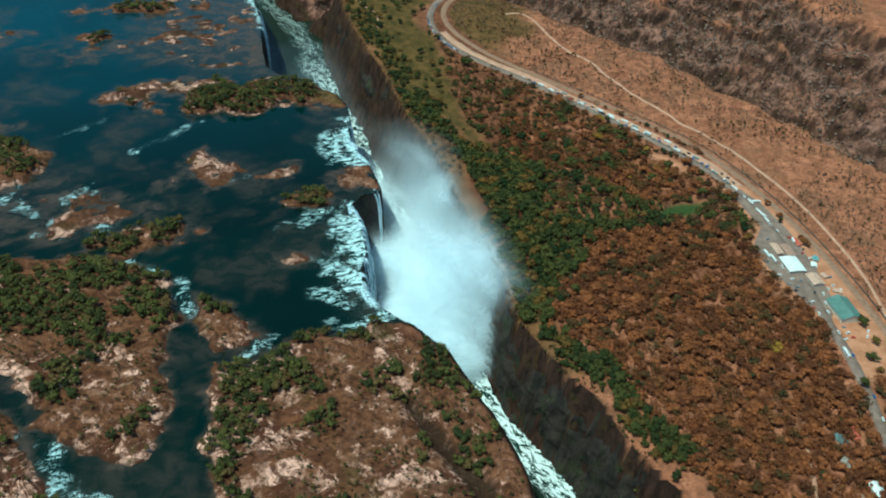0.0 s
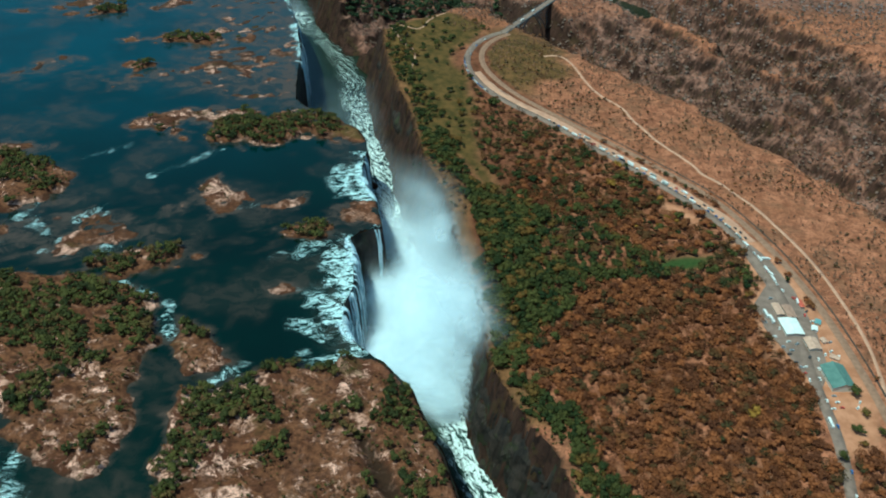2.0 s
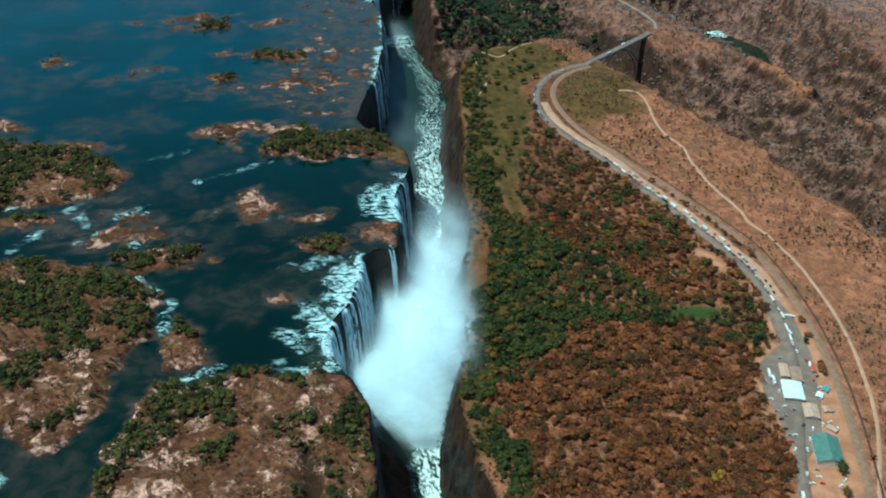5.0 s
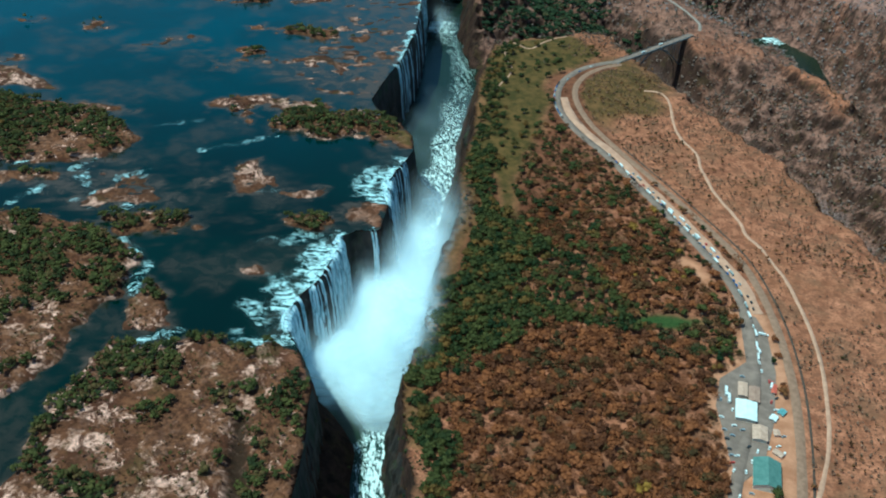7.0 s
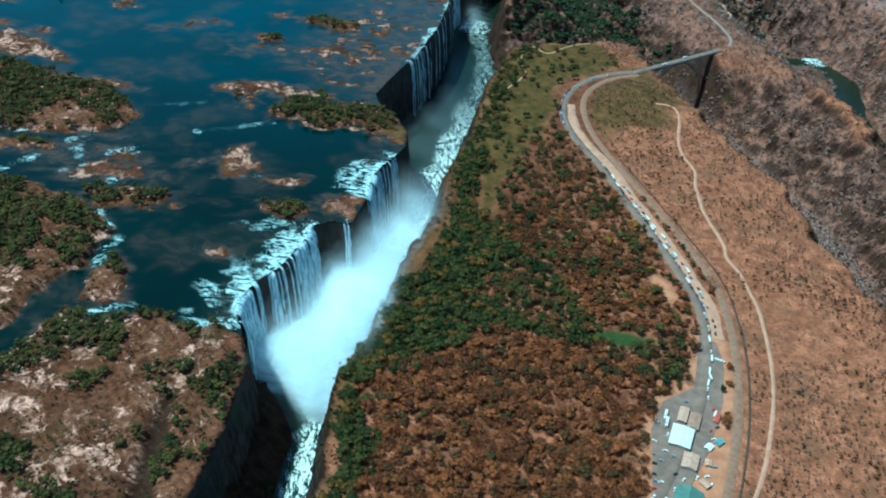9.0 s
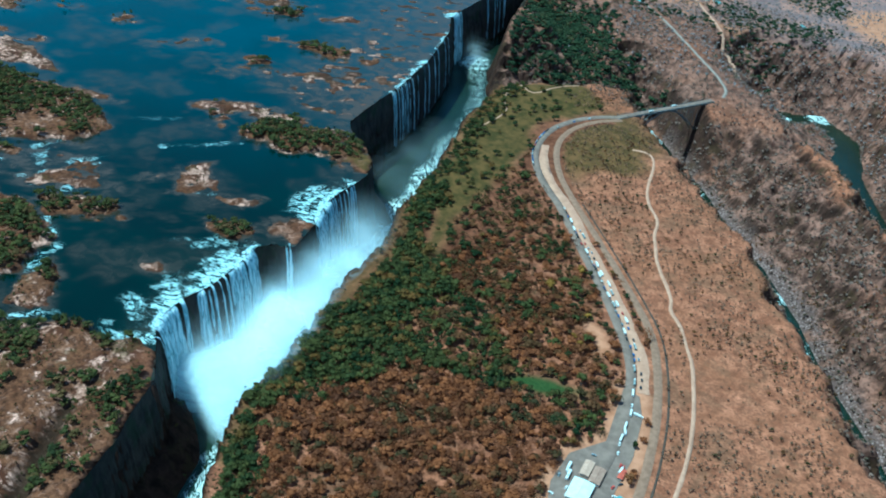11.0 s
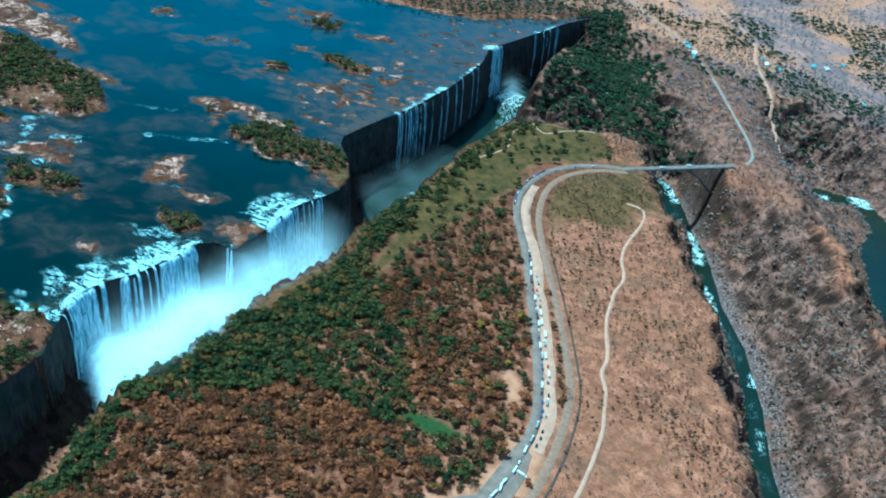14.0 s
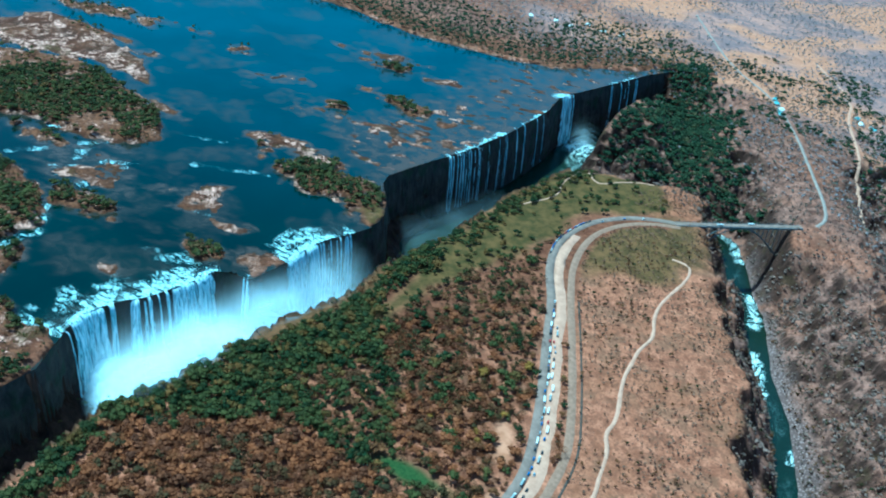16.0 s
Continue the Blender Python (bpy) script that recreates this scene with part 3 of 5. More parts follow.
up_f, dc_f = ring_field(GX, GY, UPPER), ring_field(GX, GY, CHASM)
sy, sx = np.gradient(GZ, axis=0) / np.gradient(GY, axis=0), np.gradient(GZ, axis=1) / np.maximum(np.gradient(GX, axis=1), 0.3)
steep = np.hypot(sx, sy)
land_f = (up_f <= 0)
wob = (fbm(GX, GY, 30, 4, 61) - 0.5)
_, east_side, _, _, _ = line_distance(GX, GY, RAIL)
east = np.where(GY < 915, smooth(2, 12, np.where(east_side > 0, line_distance(GX, GY, RAIL)[0], -1)), 0)
east = np.where((GY >= 915) | (GX > 60), 1.0, east)
near_land = (~(east > 0.5)) & land_f & (GY < 960)
meadow = smooth(-8, 6, ring_field(GX, GY, MEADOW) + wob * 22)
litter = np.where(near_land, smooth(760, 600, GY + GX * 0.35 + wob * 80) * 0.2 + 0.8 - 0.35 * smooth(0.45, 0.65, fbm(GX, GY, 45, 3, 67)) * smooth(600, 700, GY), 0)
green_f = smooth(-10, 8, ring_field(GX, GY, GREENWOOD) + wob * 20)
litter = np.maximum(litter, np.where(near_land, green_f * 0.8, 0))
shoulder = smooth(18, 10, line_distance(GX, GY, FACING)[0] + wob * 10) * (GY < 940) * land_f
isle_trees = isle_field(GX, GY)[1]
isle_dark = np.where(up_f > 0, smooth(0.1, 0.55, isle_trees + (fbm(GX, GY, 11, 3, 64) - 0.5) * 0.8), 0)
isle_dark = np.maximum(isle_dark, land_f * smooth(70, 25, line_distance(GX, GY, FAR_BANK[:10])[0]))
channel(me, "litter", litter * (1 - meadow) * (1 - shoulder * 0.4))
channel(me, "humus", np.clip(isle_dark + 0.6 * (up_f > 0) * smooth(0.47, 0.6, fbm(GX, GY, 26, 4, 66)), 0, 0.92))
bend = smooth(70, 35, np.hypot(GX - 10, (GY - 868) * 0.8) + wob * 50) * (east > 0.5) * (GZ > -6)
sward = smooth(1.2, 0.7, np.hypot((GX + 100) / 20, (GY - 681) / 13) + wob) * (up_f > 0)
channel(me, "grass", np.maximum(np.maximum(sward, np.maximum(meadow * land_f, shoulder * 0.6 * (GY > 380))), bend * 0.85))
lawn_c = np.hypot((GX - 166) / 21, (GY - 555 - (GX - 166) * 0.5) / 7)
channel(me, "lawn", smooth(1.5, 0.5, lawn_c + wob * 1.8))
slopes = np.where(land_f & (east > 0.5), smooth(0, -10, GZ + wob * 6), 0)
beyond = np.where(land_f, smooth(985, 1060, GY - GX * 0.25), 0)
channel(me, "heath", np.maximum(slopes, beyond * (0.6 + 0.3 * smooth(1350, 1150, GY))))
patch = smooth(1.3, 0.6, np.hypot((GX - 164) / 16, (GY - 619 + (GX - 164) * 0.6) / 7) + wob)
sand = np.maximum(patch, 0.9 * smooth(0.49, 0.56, fbm(GX, GY, 150, 4, 91)) * smooth(1130, 1280, GY) * land_f * smooth(-9, 0, GZ))
sand = np.maximum(sand, smooth(7, 2, np.abs(ring_field(GX, GY, CAR_PARK)) - 2))
YARD = [(238, 512), (248, 520), (258, 500), (262, 462), (270, 440), (262, 400), (243, 392), (240, 440), (246, 470)]
sand = np.maximum(sand, smooth(-4, 4, ring_field(GX, GY, YARD) + wob * 8))
channel(me, "sand", sand)
channel(me, "rock", np.where(land_f, 0, smooth(0.0, 12, up_f)) * (dc_f < 0) * (1 - 0.85 * sward))
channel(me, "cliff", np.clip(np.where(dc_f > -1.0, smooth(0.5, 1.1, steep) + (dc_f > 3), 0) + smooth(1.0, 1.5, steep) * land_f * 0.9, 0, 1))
d_g2, side_g2, _, _, _ = line_distance(GX, GY, GORGE_2)
channel(me, "pebble", smooth(24, 11, d_g2 + wob * 16) * smooth(-34, -48, GZ) * np.where(side_g2 > 0, 1.0, 0.35) * smooth(0.28, 0.42, fbm(GX, GY, 26, 3, 71)) * (GX > 0))
clearing = smooth(80, 40, np.hypot((GX + 497) / 1.5, GY - 1222) + wob * 60)
# where the haze-paled ground lies: the far plateau and its clearing
channel(me, "hazed_upland", np.where(land_f, np.maximum(smooth(1190, 1360, GY + GX * 0.12 + wob * 90), clearing), 0) * smooth(-9, 0, GZ))
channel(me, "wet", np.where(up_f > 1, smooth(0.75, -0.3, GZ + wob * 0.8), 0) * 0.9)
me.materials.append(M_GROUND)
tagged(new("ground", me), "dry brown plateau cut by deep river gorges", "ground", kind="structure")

# ---- the river above the lip ----
rx = axis(((-400, 62, 2.6), -4200, 62, 1.08))
ry = axis(((240, 1232, 2.6), -1500, 2200, 1.06))
RX, RY = np.meshgrid(rx, ry)
d, _, qx, qy, _ = line_distance(RX, RY, RIM)
snap = d < 1.5
RX, RY = np.where(snap, qx, RX), np.where(snap, qy, RY)
wet = (ring_field(RX, RY, UPPER) > -16) & ((ring_field(RX, RY, CHASM) < -0.01) | snap) & ((RX < -321) | (ring_field(RX, RY, UPPER) > -0.01))
wet &= ~((line_distance(RX, RY, CLEFT)[0] < 14) & (ring_field(RX, RY, ISLE_LIP) > 4))
ids = np.arange(RX.size).reshape(RX.shape)
ok = wet[:-1, :-1] & wet[:-1, 1:] & wet[1:, 1:] & wet[1:, :-1]
quads = np.stack([ids[:-1, :-1], ids[:-1, 1:], ids[1:, 1:], ids[1:, :-1]], -1)[ok]
used = np.unique(quads)
lookup = np.zeros(RX.size, int)
lookup[used] = np.arange(len(used))
x, y = RX.ravel()[used], RY.ravel()[used]
land, wood = isle_field(x, y)
d, _, _, _, along = line_distance(x, y, RIM)


def along_of(px, py):
    return float(line_distance(np.array([float(px)]), np.array([float(py)]), RIM)[4][0])


FALLS = [  # first and last place on the lip, reach of the white water above it, strength
    ((-26, 417), (-64, 528), 30, 0.85), ((-50, 545), (-47, 547), 8, 0.8), ((-58, 581), (-81, 646), 26, 0.8),
    ((-182, 800), (-212, 890), 8, 0.8), ((-216, 900), (-252, 972), 4, 0.4), ((-282, 1014), (-286, 1032), 9, 0.9), ((-303, 1112), (-314, 1160), 5, 0.6)]
foam = np.zeros(len(x))
for a, b, reach, power in FALLS:
    s0, s1 = along_of(*a), along_of(*b)
    on = smooth(s0 - 6, s0 + 3, along) * smooth(s1 + 6, s1 - 3, along)
    foam = np.maximum(foam, power * on * np.clip(1.25 - d / reach, 0, 1.25) * (0.12 + 1.0 * smooth(0.42, 0.62, fbm(x, y, 13, 4, 95))) + 0.6 * on * smooth(4, 1, d) * smooth(0.36, 0.56, fbm(x, y, 9, 3, 96)))
# rapids: runs of broken water between the islands
for ax, ay, bx, by, wide, power in ((-225, 573, -190, 622, 5, 0.62), (-250, 500, -234, 516, 4, 0.8), (-283, 583, -263, 612, 4, 0.5), (-281, 495, -262, 480, 6, 0.6),
                                    (-187, 443, -168, 437, 5, 1.0), (-154, 432, -140, 402, 4.5, 1.25), (-180, 298, -166, 276, 6, 0.8), (-166, 276, -147, 268, 6, 0.7),
                                    (-105, 368, -90, 388, 4, 0.9), (-216, 466, -208, 484, 6, 0.6), (-250, 505, -239, 525, 4, 0.9), (-330, 478, -321, 495, 4, 0.8),
                                    (-288, 438, -286, 466, 6, 0.7), (-288, 494, -286, 512, 5, 0.8), (-240, 466, -248, 478, 5, 0.8), (-253, 461, -240, 470, 6, 0.6),
                                    (-205, 300, -190, 280, 7, 0.6), (-150, 545, -138, 552, 4, 0.35), (-110, 492, -96, 500, 5, 0.5), (-95, 500, -80, 520, 6, 0.5)):
    run_d = line_distance(x, y, [(ax, ay), (bx, by)])[0]
    foam = np.maximum(foam, 0.62 * power * smooth(wide * 1.3, wide * 0.1, run_d + (fbm(x, y, 9, 3, 98) - 0.5) * wide * 2.2) * (0.25 + 0.75 * smooth(0.4, 0.6, fbm(x, y, 7, 3, 97))))
me = bpy.data.meshes.new("river")
set_mesh(me, np.stack([x, y, np.zeros(len(x))], -1), quads=lookup[quads])
shade(me)
channel(me, "foam", foam)
shelf = smooth(0.5, 0.68, fbm(x, y, 34, 5, 15)) * 0.4
shelf = np.maximum(shelf, smooth(-1.9, -0.2, land))
shelf = np.maximum(shelf, 0.95 * smooth(150, 30, d) * smooth(690, 740, y) + 0.35 * smooth(24, 6, d))
channel(me, "shallow", shelf)
# share of the painted haze, growing upstream and away from the near lip
channel(me, "far_haze", smooth(80, 470, -x * 0.5 + (y - 480) * 0.8))
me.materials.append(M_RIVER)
tagged(new("water_river", me), "dark teal river water with white rapids between rock shelves", "river", kind="structure")

# ---- the river at the bottom of the gorges ----
px, py = np.meshgrid(np.arange(-340, 720, 4.0), np.arange(262, 1290, 4.0))
ids = np.arange(px.size).reshape(px.shape)
quads = np.stack([ids[:-1, :-1], ids[:-1, 1:], ids[1:, 1:], ids[1:, :-1]], -1).reshape(-1, 4)
centre = land_height(px[:-1, :-1] + 2, py[:-1, :-1] + 2).ravel()
quads = quads[centre < -50]
used = np.unique(quads)
lookup = np.zeros(px.size, int)
lookup[used] = np.arange(len(used))
x, y = px.ravel()[used], py.ravel()[used]
mid = [(118, 296), (101, 322), (85, 346), (64, 372), (48, 402), (32, 436), (14, 480), (-14, 545), (-30, 600), (-60, 660),
       (-92, 735), (-122, 810), (-150, 880), (-182, 950), (-220, 1005), (-262, 1046)]
me = bpy.data.meshes.new("gorge_river")
set_mesh(me, np.stack([x, y, np.full(len(x), -58.0)], -1), quads=lookup[quads])
in_chasm = ring_field(x, y, CHASM) > 0
froth = (0.2 + 0.42 * smooth(880, 760, y) + 0.38 * smooth(700, 560, y)) * smooth(22, 5, line_distance(x, y, mid)[0] + (fbm(x, y, 20, 3, 19) - 0.5) * 14) * 0.98
gorge_mid = line_distance(x, y, GORGE_2)
rapids = 0.4 * smooth(0.5, 0.62, fbm(x, y, 26, 2, 5)) * smooth(11, 3, gorge_mid[0])
pools = sum(1.15 * smooth(1.2, 0.3, np.hypot((x - cx) / r, (y - cy) / r)) for cx, cy, r in ((97, 1246, 16), (97, 1246, 9), (70, 1215, 7), (-262, 1046, 22)))
for line, wide, power in (([(-44, 1058), (-22, 1052), (-6, 1038)], 6, 1.0), ([(48, 994), (72, 974), (84, 958)], 4, 0.75), ([(112, 926), (134, 904), (152, 886), (160, 872)], 4.5, 0.95),
                          ([(206, 862), (216, 850)], 4, 0.7), ([(250, 806), (262, 788)], 3.5, 0.5)):
    pools = np.maximum(pools, power * smooth(wide * 1.5, wide * 0.2, line_distance(x, y, line)[0] + (fbm(x, y, 9, 3, 29) - 0.5) * wide * 1.6))
channel(me, "foam", np.clip(np.where(in_chasm, froth, 0.25 * rapids) + pools * (0.3 + 0.8 * smooth(0.42, 0.6, fbm(x, y, 9, 3, 23))), 0, 1.2))
channel(me, "shallow", fbm(x, y, 30, 3, 9) * 0.5)
me.materials.append(M_POOL)
tagged(new("water_gorge", me), "green gorge river streaked with white rapids", "river", kind="structure")


# ---- helpers for things ----
def part(name, bm, material, parent, label=""):
    me = bpy.data.meshes.new(name)
    bm.to_mesh(me)
    bm.free()
    me.materials.append(material)
    ob = new(name, me)
    ob.parent = parent
    return tagged(ob, label)


def thing(name, label, category, group="", at=(0, 0, 0), turn=0.0):
    ob = tagged(new(name), label, category, group)
    ob.matrix_basis = pose(*at, 0, 0, turn)
    return ob


def box(bm, size, at=(0, 0, 0), bevel=0.0, turn=0.0):
    made = bmesh.ops.create_cube(bm, size=1.0, matrix=pose(*at, 0, 0, turn) @ Matrix.Diagonal((*size, 1)))
    if bevel:
        edges = list({e for v in made["verts"] for e in v.link_edges})
        bmesh.ops.bevel(bm, geom=edges, offset=bevel, segments=1, affect="EDGES")
    return bm


def tube(bm, a, b, r0, r1, sides=6):
    a, b = Vector(a), Vector(b)
    turn = (b - a).to_track_quat("Z", "Y").to_matrix().to_4x4()
    bmesh.ops.create_cone(bm, cap_ends=True, segments=sides, radius1=r0, radius2=r1, depth=(b - a).length,
                          matrix=Matrix.Translation((a + b) / 2) @ turn)
    return bm


def even(line, step):
    """Points at even steps along a line rounded at its corners, with the run's direction at each."""
    p = np.array(line, float)
    for _ in range(2):
        q = np.empty((2 * len(p) - 2, 2))
        q[0::2], q[1::2] = p[:-1] * 0.75 + p[1:] * 0.25, p[:-1] * 0.25 + p[1:] * 0.75
        p = np.vstack([p[:1], q, p[-1:]])
    s = np.concatenate([[0], np.cumsum(np.hypot(*np.diff(p, axis=0).T))])
    t = np.linspace(0, s[-1], max(2, int(s[-1] / step)))
    x, y = np.interp(t, s, p[:, 0]), np.interp(t, s, p[:, 1])
    dx, dy = np.gradient(x), np.gradient(y)
    n = np.hypot(dx, dy)
    return x, y, dx / n, dy / n


def ribbon(name, line, offsets, heights, material, label, category, wobble=0.0, step=3.0):
    """A strip laid on the land: a raised cross section of several points swept along a line."""
    x, y, dx, dy = even(line, step)
    k = len(offsets)
    co = []
    for j, (o, z) in enumerate(zip(offsets, heights)):
        w = o + wobble * (fbm(x * 1.0, y * 1.0, 14, 3, 100 + j) - 0.5)
        px, py = x + dy * w, y - dx * w
        co.append(np.stack([px, py, land_height(px, py) + z], -1))
    co = np.stack(co, 1)
    top = co[:, 1:-1, 2].max(axis=1, keepdims=True)
    co[:, 1:-1, 2] = top
    ids = np.arange(len(x) * k).reshape(len(x), k)
    quads = np.stack([ids[:-1, :-1], ids[:-1, 1:], ids[1:, 1:], ids[1:, :-1]], -1).reshape(-1, 4)
    me = bpy.data.meshes.new(name)
    set_mesh(me, co.reshape(-1, 3), quads=quads)
    shade(me)
    me.materials.append(material)
    return tagged(new(name, me), label, category, kind="structure")


# ---- cliff faces: columns of dark rock along the edges ----
def cliff(name, line, outward, run, depth, rough, material, label, top=-0.3, wet=False):
    x, y, dx, dy = even(line, 1.6)
    rows_v = 26
    v = np.linspace(0, 1, rows_v)
    s = np.arange(len(x)) * 1.6
    S, V = np.meshgrid(s, v, indexing="ij")
    column = np.abs(vnoise(S, V * 12, 3.2, 201) - 0.5) * 2
    big = fbm(S, V * 60, 17, 4, 203)
    ledge = fbm(S * 0.4, V * 60, 7, 3, 207)
    off = 0.4 + run * V + (rough * (0.8 * (1 - column) + 1.7 * (big - 0.35) + 1.2 * (ledge - 0.5))) * smooth(0.03, 0.3, V)
    px, py = x[:, None] + outward * dy[:, None] * off, y[:, None] - outward * dx[:, None] * off
    base = np.minimum(land_height(x - outward * dy * 1.5, y + outward * dx * 1.5), 3.0)[:, None]
    pz = np.maximum(base, top) + top - 0.2 - V * (depth + base)
    ids = np.arange(px.size).reshape(px.shape)
    quads = np.stack([ids[:-1, :-1], ids[:-1, 1:], ids[1:, 1:], ids[1:, :-1]], -1).reshape(-1, 4)
    me = bpy.data.meshes.new(name)
    set_mesh(me, np.stack([px, py, pz], -1).reshape(-1, 3), quads=quads)
    shade(me, False)
    me.materials.append(material)
    return tagged(new(name, me), label, "cliff", kind="structure")


def cliff_material(name, dark, light, moss):
    n = Nodes(name)
    v = n.noise(7, 7, 0.72, (1, 1, 0.45), warp=0.4)
    c = n.mix(n.ramp(v, 0.32, 0.7), dark, light)
    c = n.mix(n.ramp(n.noise(13, 4, 0.6), 0.5, 0.66, 0, 0.8), c, moss)
    n.bump(n.noise(1.2, 5, 0.7), 0.7, 0.4)
    return n.finish(c, 0.85, 0.25)


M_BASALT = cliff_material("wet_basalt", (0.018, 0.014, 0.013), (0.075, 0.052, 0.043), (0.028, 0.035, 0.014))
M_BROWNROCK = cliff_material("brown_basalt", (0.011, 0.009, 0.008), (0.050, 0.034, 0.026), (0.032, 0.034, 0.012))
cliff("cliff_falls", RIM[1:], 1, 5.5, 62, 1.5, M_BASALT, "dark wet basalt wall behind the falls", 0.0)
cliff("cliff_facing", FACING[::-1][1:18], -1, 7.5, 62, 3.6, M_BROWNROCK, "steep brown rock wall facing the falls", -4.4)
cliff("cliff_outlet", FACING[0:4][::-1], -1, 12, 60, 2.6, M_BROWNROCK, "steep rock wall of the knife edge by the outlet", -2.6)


# ---- the falls ----
def strand(width, thick, drop, seed, fade):
    """One plait of falling water: bends over the lip, falls outwards, widens and frays."""
    rng = np.random.RandomState(seed)
    n_v, n_u = 22, 7
    v = np.linspace(0, 1, n_v)
    fall = np.clip((v - 0.12) / 0.88, 0, 1)
    out = np.where(v < 0.12, -3.0 + 25 * v, 0.9 * np.sqrt(np.maximum(fall, 0)) * 8.5 * (0.85 + 0.3 * rng.rand()))
    z = np.where(v < 0.12, 0.25 - v * 2, -drop * fall ** 1.15)
    u = np.linspace(-1, 1, n_u)
    half = width * (0.5 + 0.42 * fall + 0.15 * np.sin(fall * 9 + rng.rand() * 6) * fall)
    sway = (vnoise(np.arange(n_v) * 1.0, np.zeros(n_v), 5, seed) - 0.5) * width * 0.7 * fall
    U, V = np.meshgrid(u, v)
    bulge = thick * (1 - U ** 2) * (0.4 + fall[:, None]) + (vnoise(U * 3, V * 12, 1.0, seed + 5) - 0.5) * thick * 1.4
    X = out[:, None] + bulge * smooth(0.05, 0.2, V)
    Y = sway[:, None] + half[:, None] * U
    Z = np.broadcast_to(z[:, None], X.shape)
    body = smooth(1.0, 0.55, np.abs(U)) * np.clip(1.2 - fade * fall[:, None], 0, 1) * smooth(0.0, 0.06, V)
    return np.stack([X, Y, Z], -1).reshape(-1, 3), body.ravel(), n_v, n_u


def waterfall(label, a, b, runs, drop, fade, seed=0):
    """Falls between two places on the lip; each run: its share of the way from, to, width of a plait, spacing."""
    x, y, dx, dy = even(RIM, 0.5)
    ends = [np.argmin(np.hypot(x - p[0], y - p[1])) for p in (a, b)]
    fall = thing("waterfall", label, "waterfall", "falls along the lip")
    k, rng = 0, random.Random(seed)
    first, long = ends[0] * 0.5, (ends[1] - ends[0]) * 0.5
    for from_share, to_share, width, spacing in runs:
        i = first + from_share * long + width * 0.3
        while i < first + to_share * long:
            j = min(len(x) - 1, int(i * 2))
            w = width * rng.choice((0.6, 0.8, 1.0, 1.2, 1.5))
            co, body, n_v, n_u = strand(w, 0.5 + 0.12 * w, drop * rng.uniform(0.92, 1.0), seed * 100 + k, fade)
            me = bpy.data.meshes.new("water_strand")
            ids = np.arange(n_v * n_u).reshape(n_v, n_u)
            set_mesh(me, co, quads=np.stack([ids[:-1, :-1], ids[:-1, 1:], ids[1:, 1:], ids[1:, :-1]], -1).reshape(-1, 4))
            shade(me)
            channel(me, "body", body)
            me.materials.append(M_FALL)
            ob = new("water_strand", me)
            ob.parent = fall
            back = rng.uniform(-2.2, 1.2)
            ob.matrix_basis = pose(x[j] + dy[j] * back, y[j] - dx[j] * back, rng.uniform(-0.6, 0.2), 0, 0, math.degrees(math.atan2(-dx[j], dy[j])) + rng.uniform(-6, 6))
            k += 1
            i += spacing * rng.uniform(0.6, 1.4)


waterfall("broad white cataract plunging over the dark lip", (-26, 417), (-64, 529),
          [(0.03, 0.05, 1.8, 2.0), (0.10, 0.31, 4.2, 1.5), (0.345, 0.375, 1.8, 1.5), (0.465, 0.495, 2.2, 1.6), (0.535, 0.575, 2.4, 1.6),
           (0.605, 0.63, 1.6, 2.0), (0.655, 0.69, 2.0, 1.8), (0.71, 0.98, 4.6, 1.6)], 58, 0.1, 1)
waterfall("single thin fall on a dark wall", (-50, 544), (-47, 547), [(0.0, 1.0, 2.6, 2.4)], 58, 0.5, 2)
waterfall("white fall in close plaits beside a rocky islet", (-58, 581), (-81, 646),
          [(0.0, 0.52, 4.2, 1.6), (0.56, 0.62, 1.8, 2.0), (0.68, 0.74, 1.8, 2.0), (0.80, 0.85, 1.6, 2.0), (0.91, 0.98, 1.8, 2.0)], 58, 0.2, 3)
waterfall("row of slender falls on a dark wall", (-182, 800), (-212, 890),
          [(0.0, 0.36, 1.1, 3.4), (0.42, 0.48, 1.0, 2.6), (0.55, 0.58, 0.8, 2.6), (0.68, 0.74, 0.9, 2.6), (0.85, 0.89, 0.9, 2.6), (0.96, 1.0, 0.9, 2.6)], 58, 0.75, 4)
waterfall("scattered thread-like falls on a dark wall", (-216, 900), (-254, 978), [(0.1, 0.13, 1.0, 3.0), (0.3, 0.34, 1.3, 3.0), (0.62, 0.66, 1.6, 2.4), (0.8, 0.83, 1.0, 3.0)], 58, 0.75, 5)
waterfall("tall narrow fall into a white pool", (-284, 1018), (-290, 1044), [(0.0, 0.55, 2.4, 2.2), (0.7, 0.9, 1.2, 3.0)], 58, 0.2, 6)
waterfall("far thread-like falls near the chasm end", (-303, 1112), (-318, 1180), [(0.0, 0.05, 0.9, 3.0), (0.22, 0.28, 1.0, 3.0), (0.45, 0.52, 1.2, 3.0), (0.75, 0.82, 1.1, 4.0)], 58, 0.6, 7)


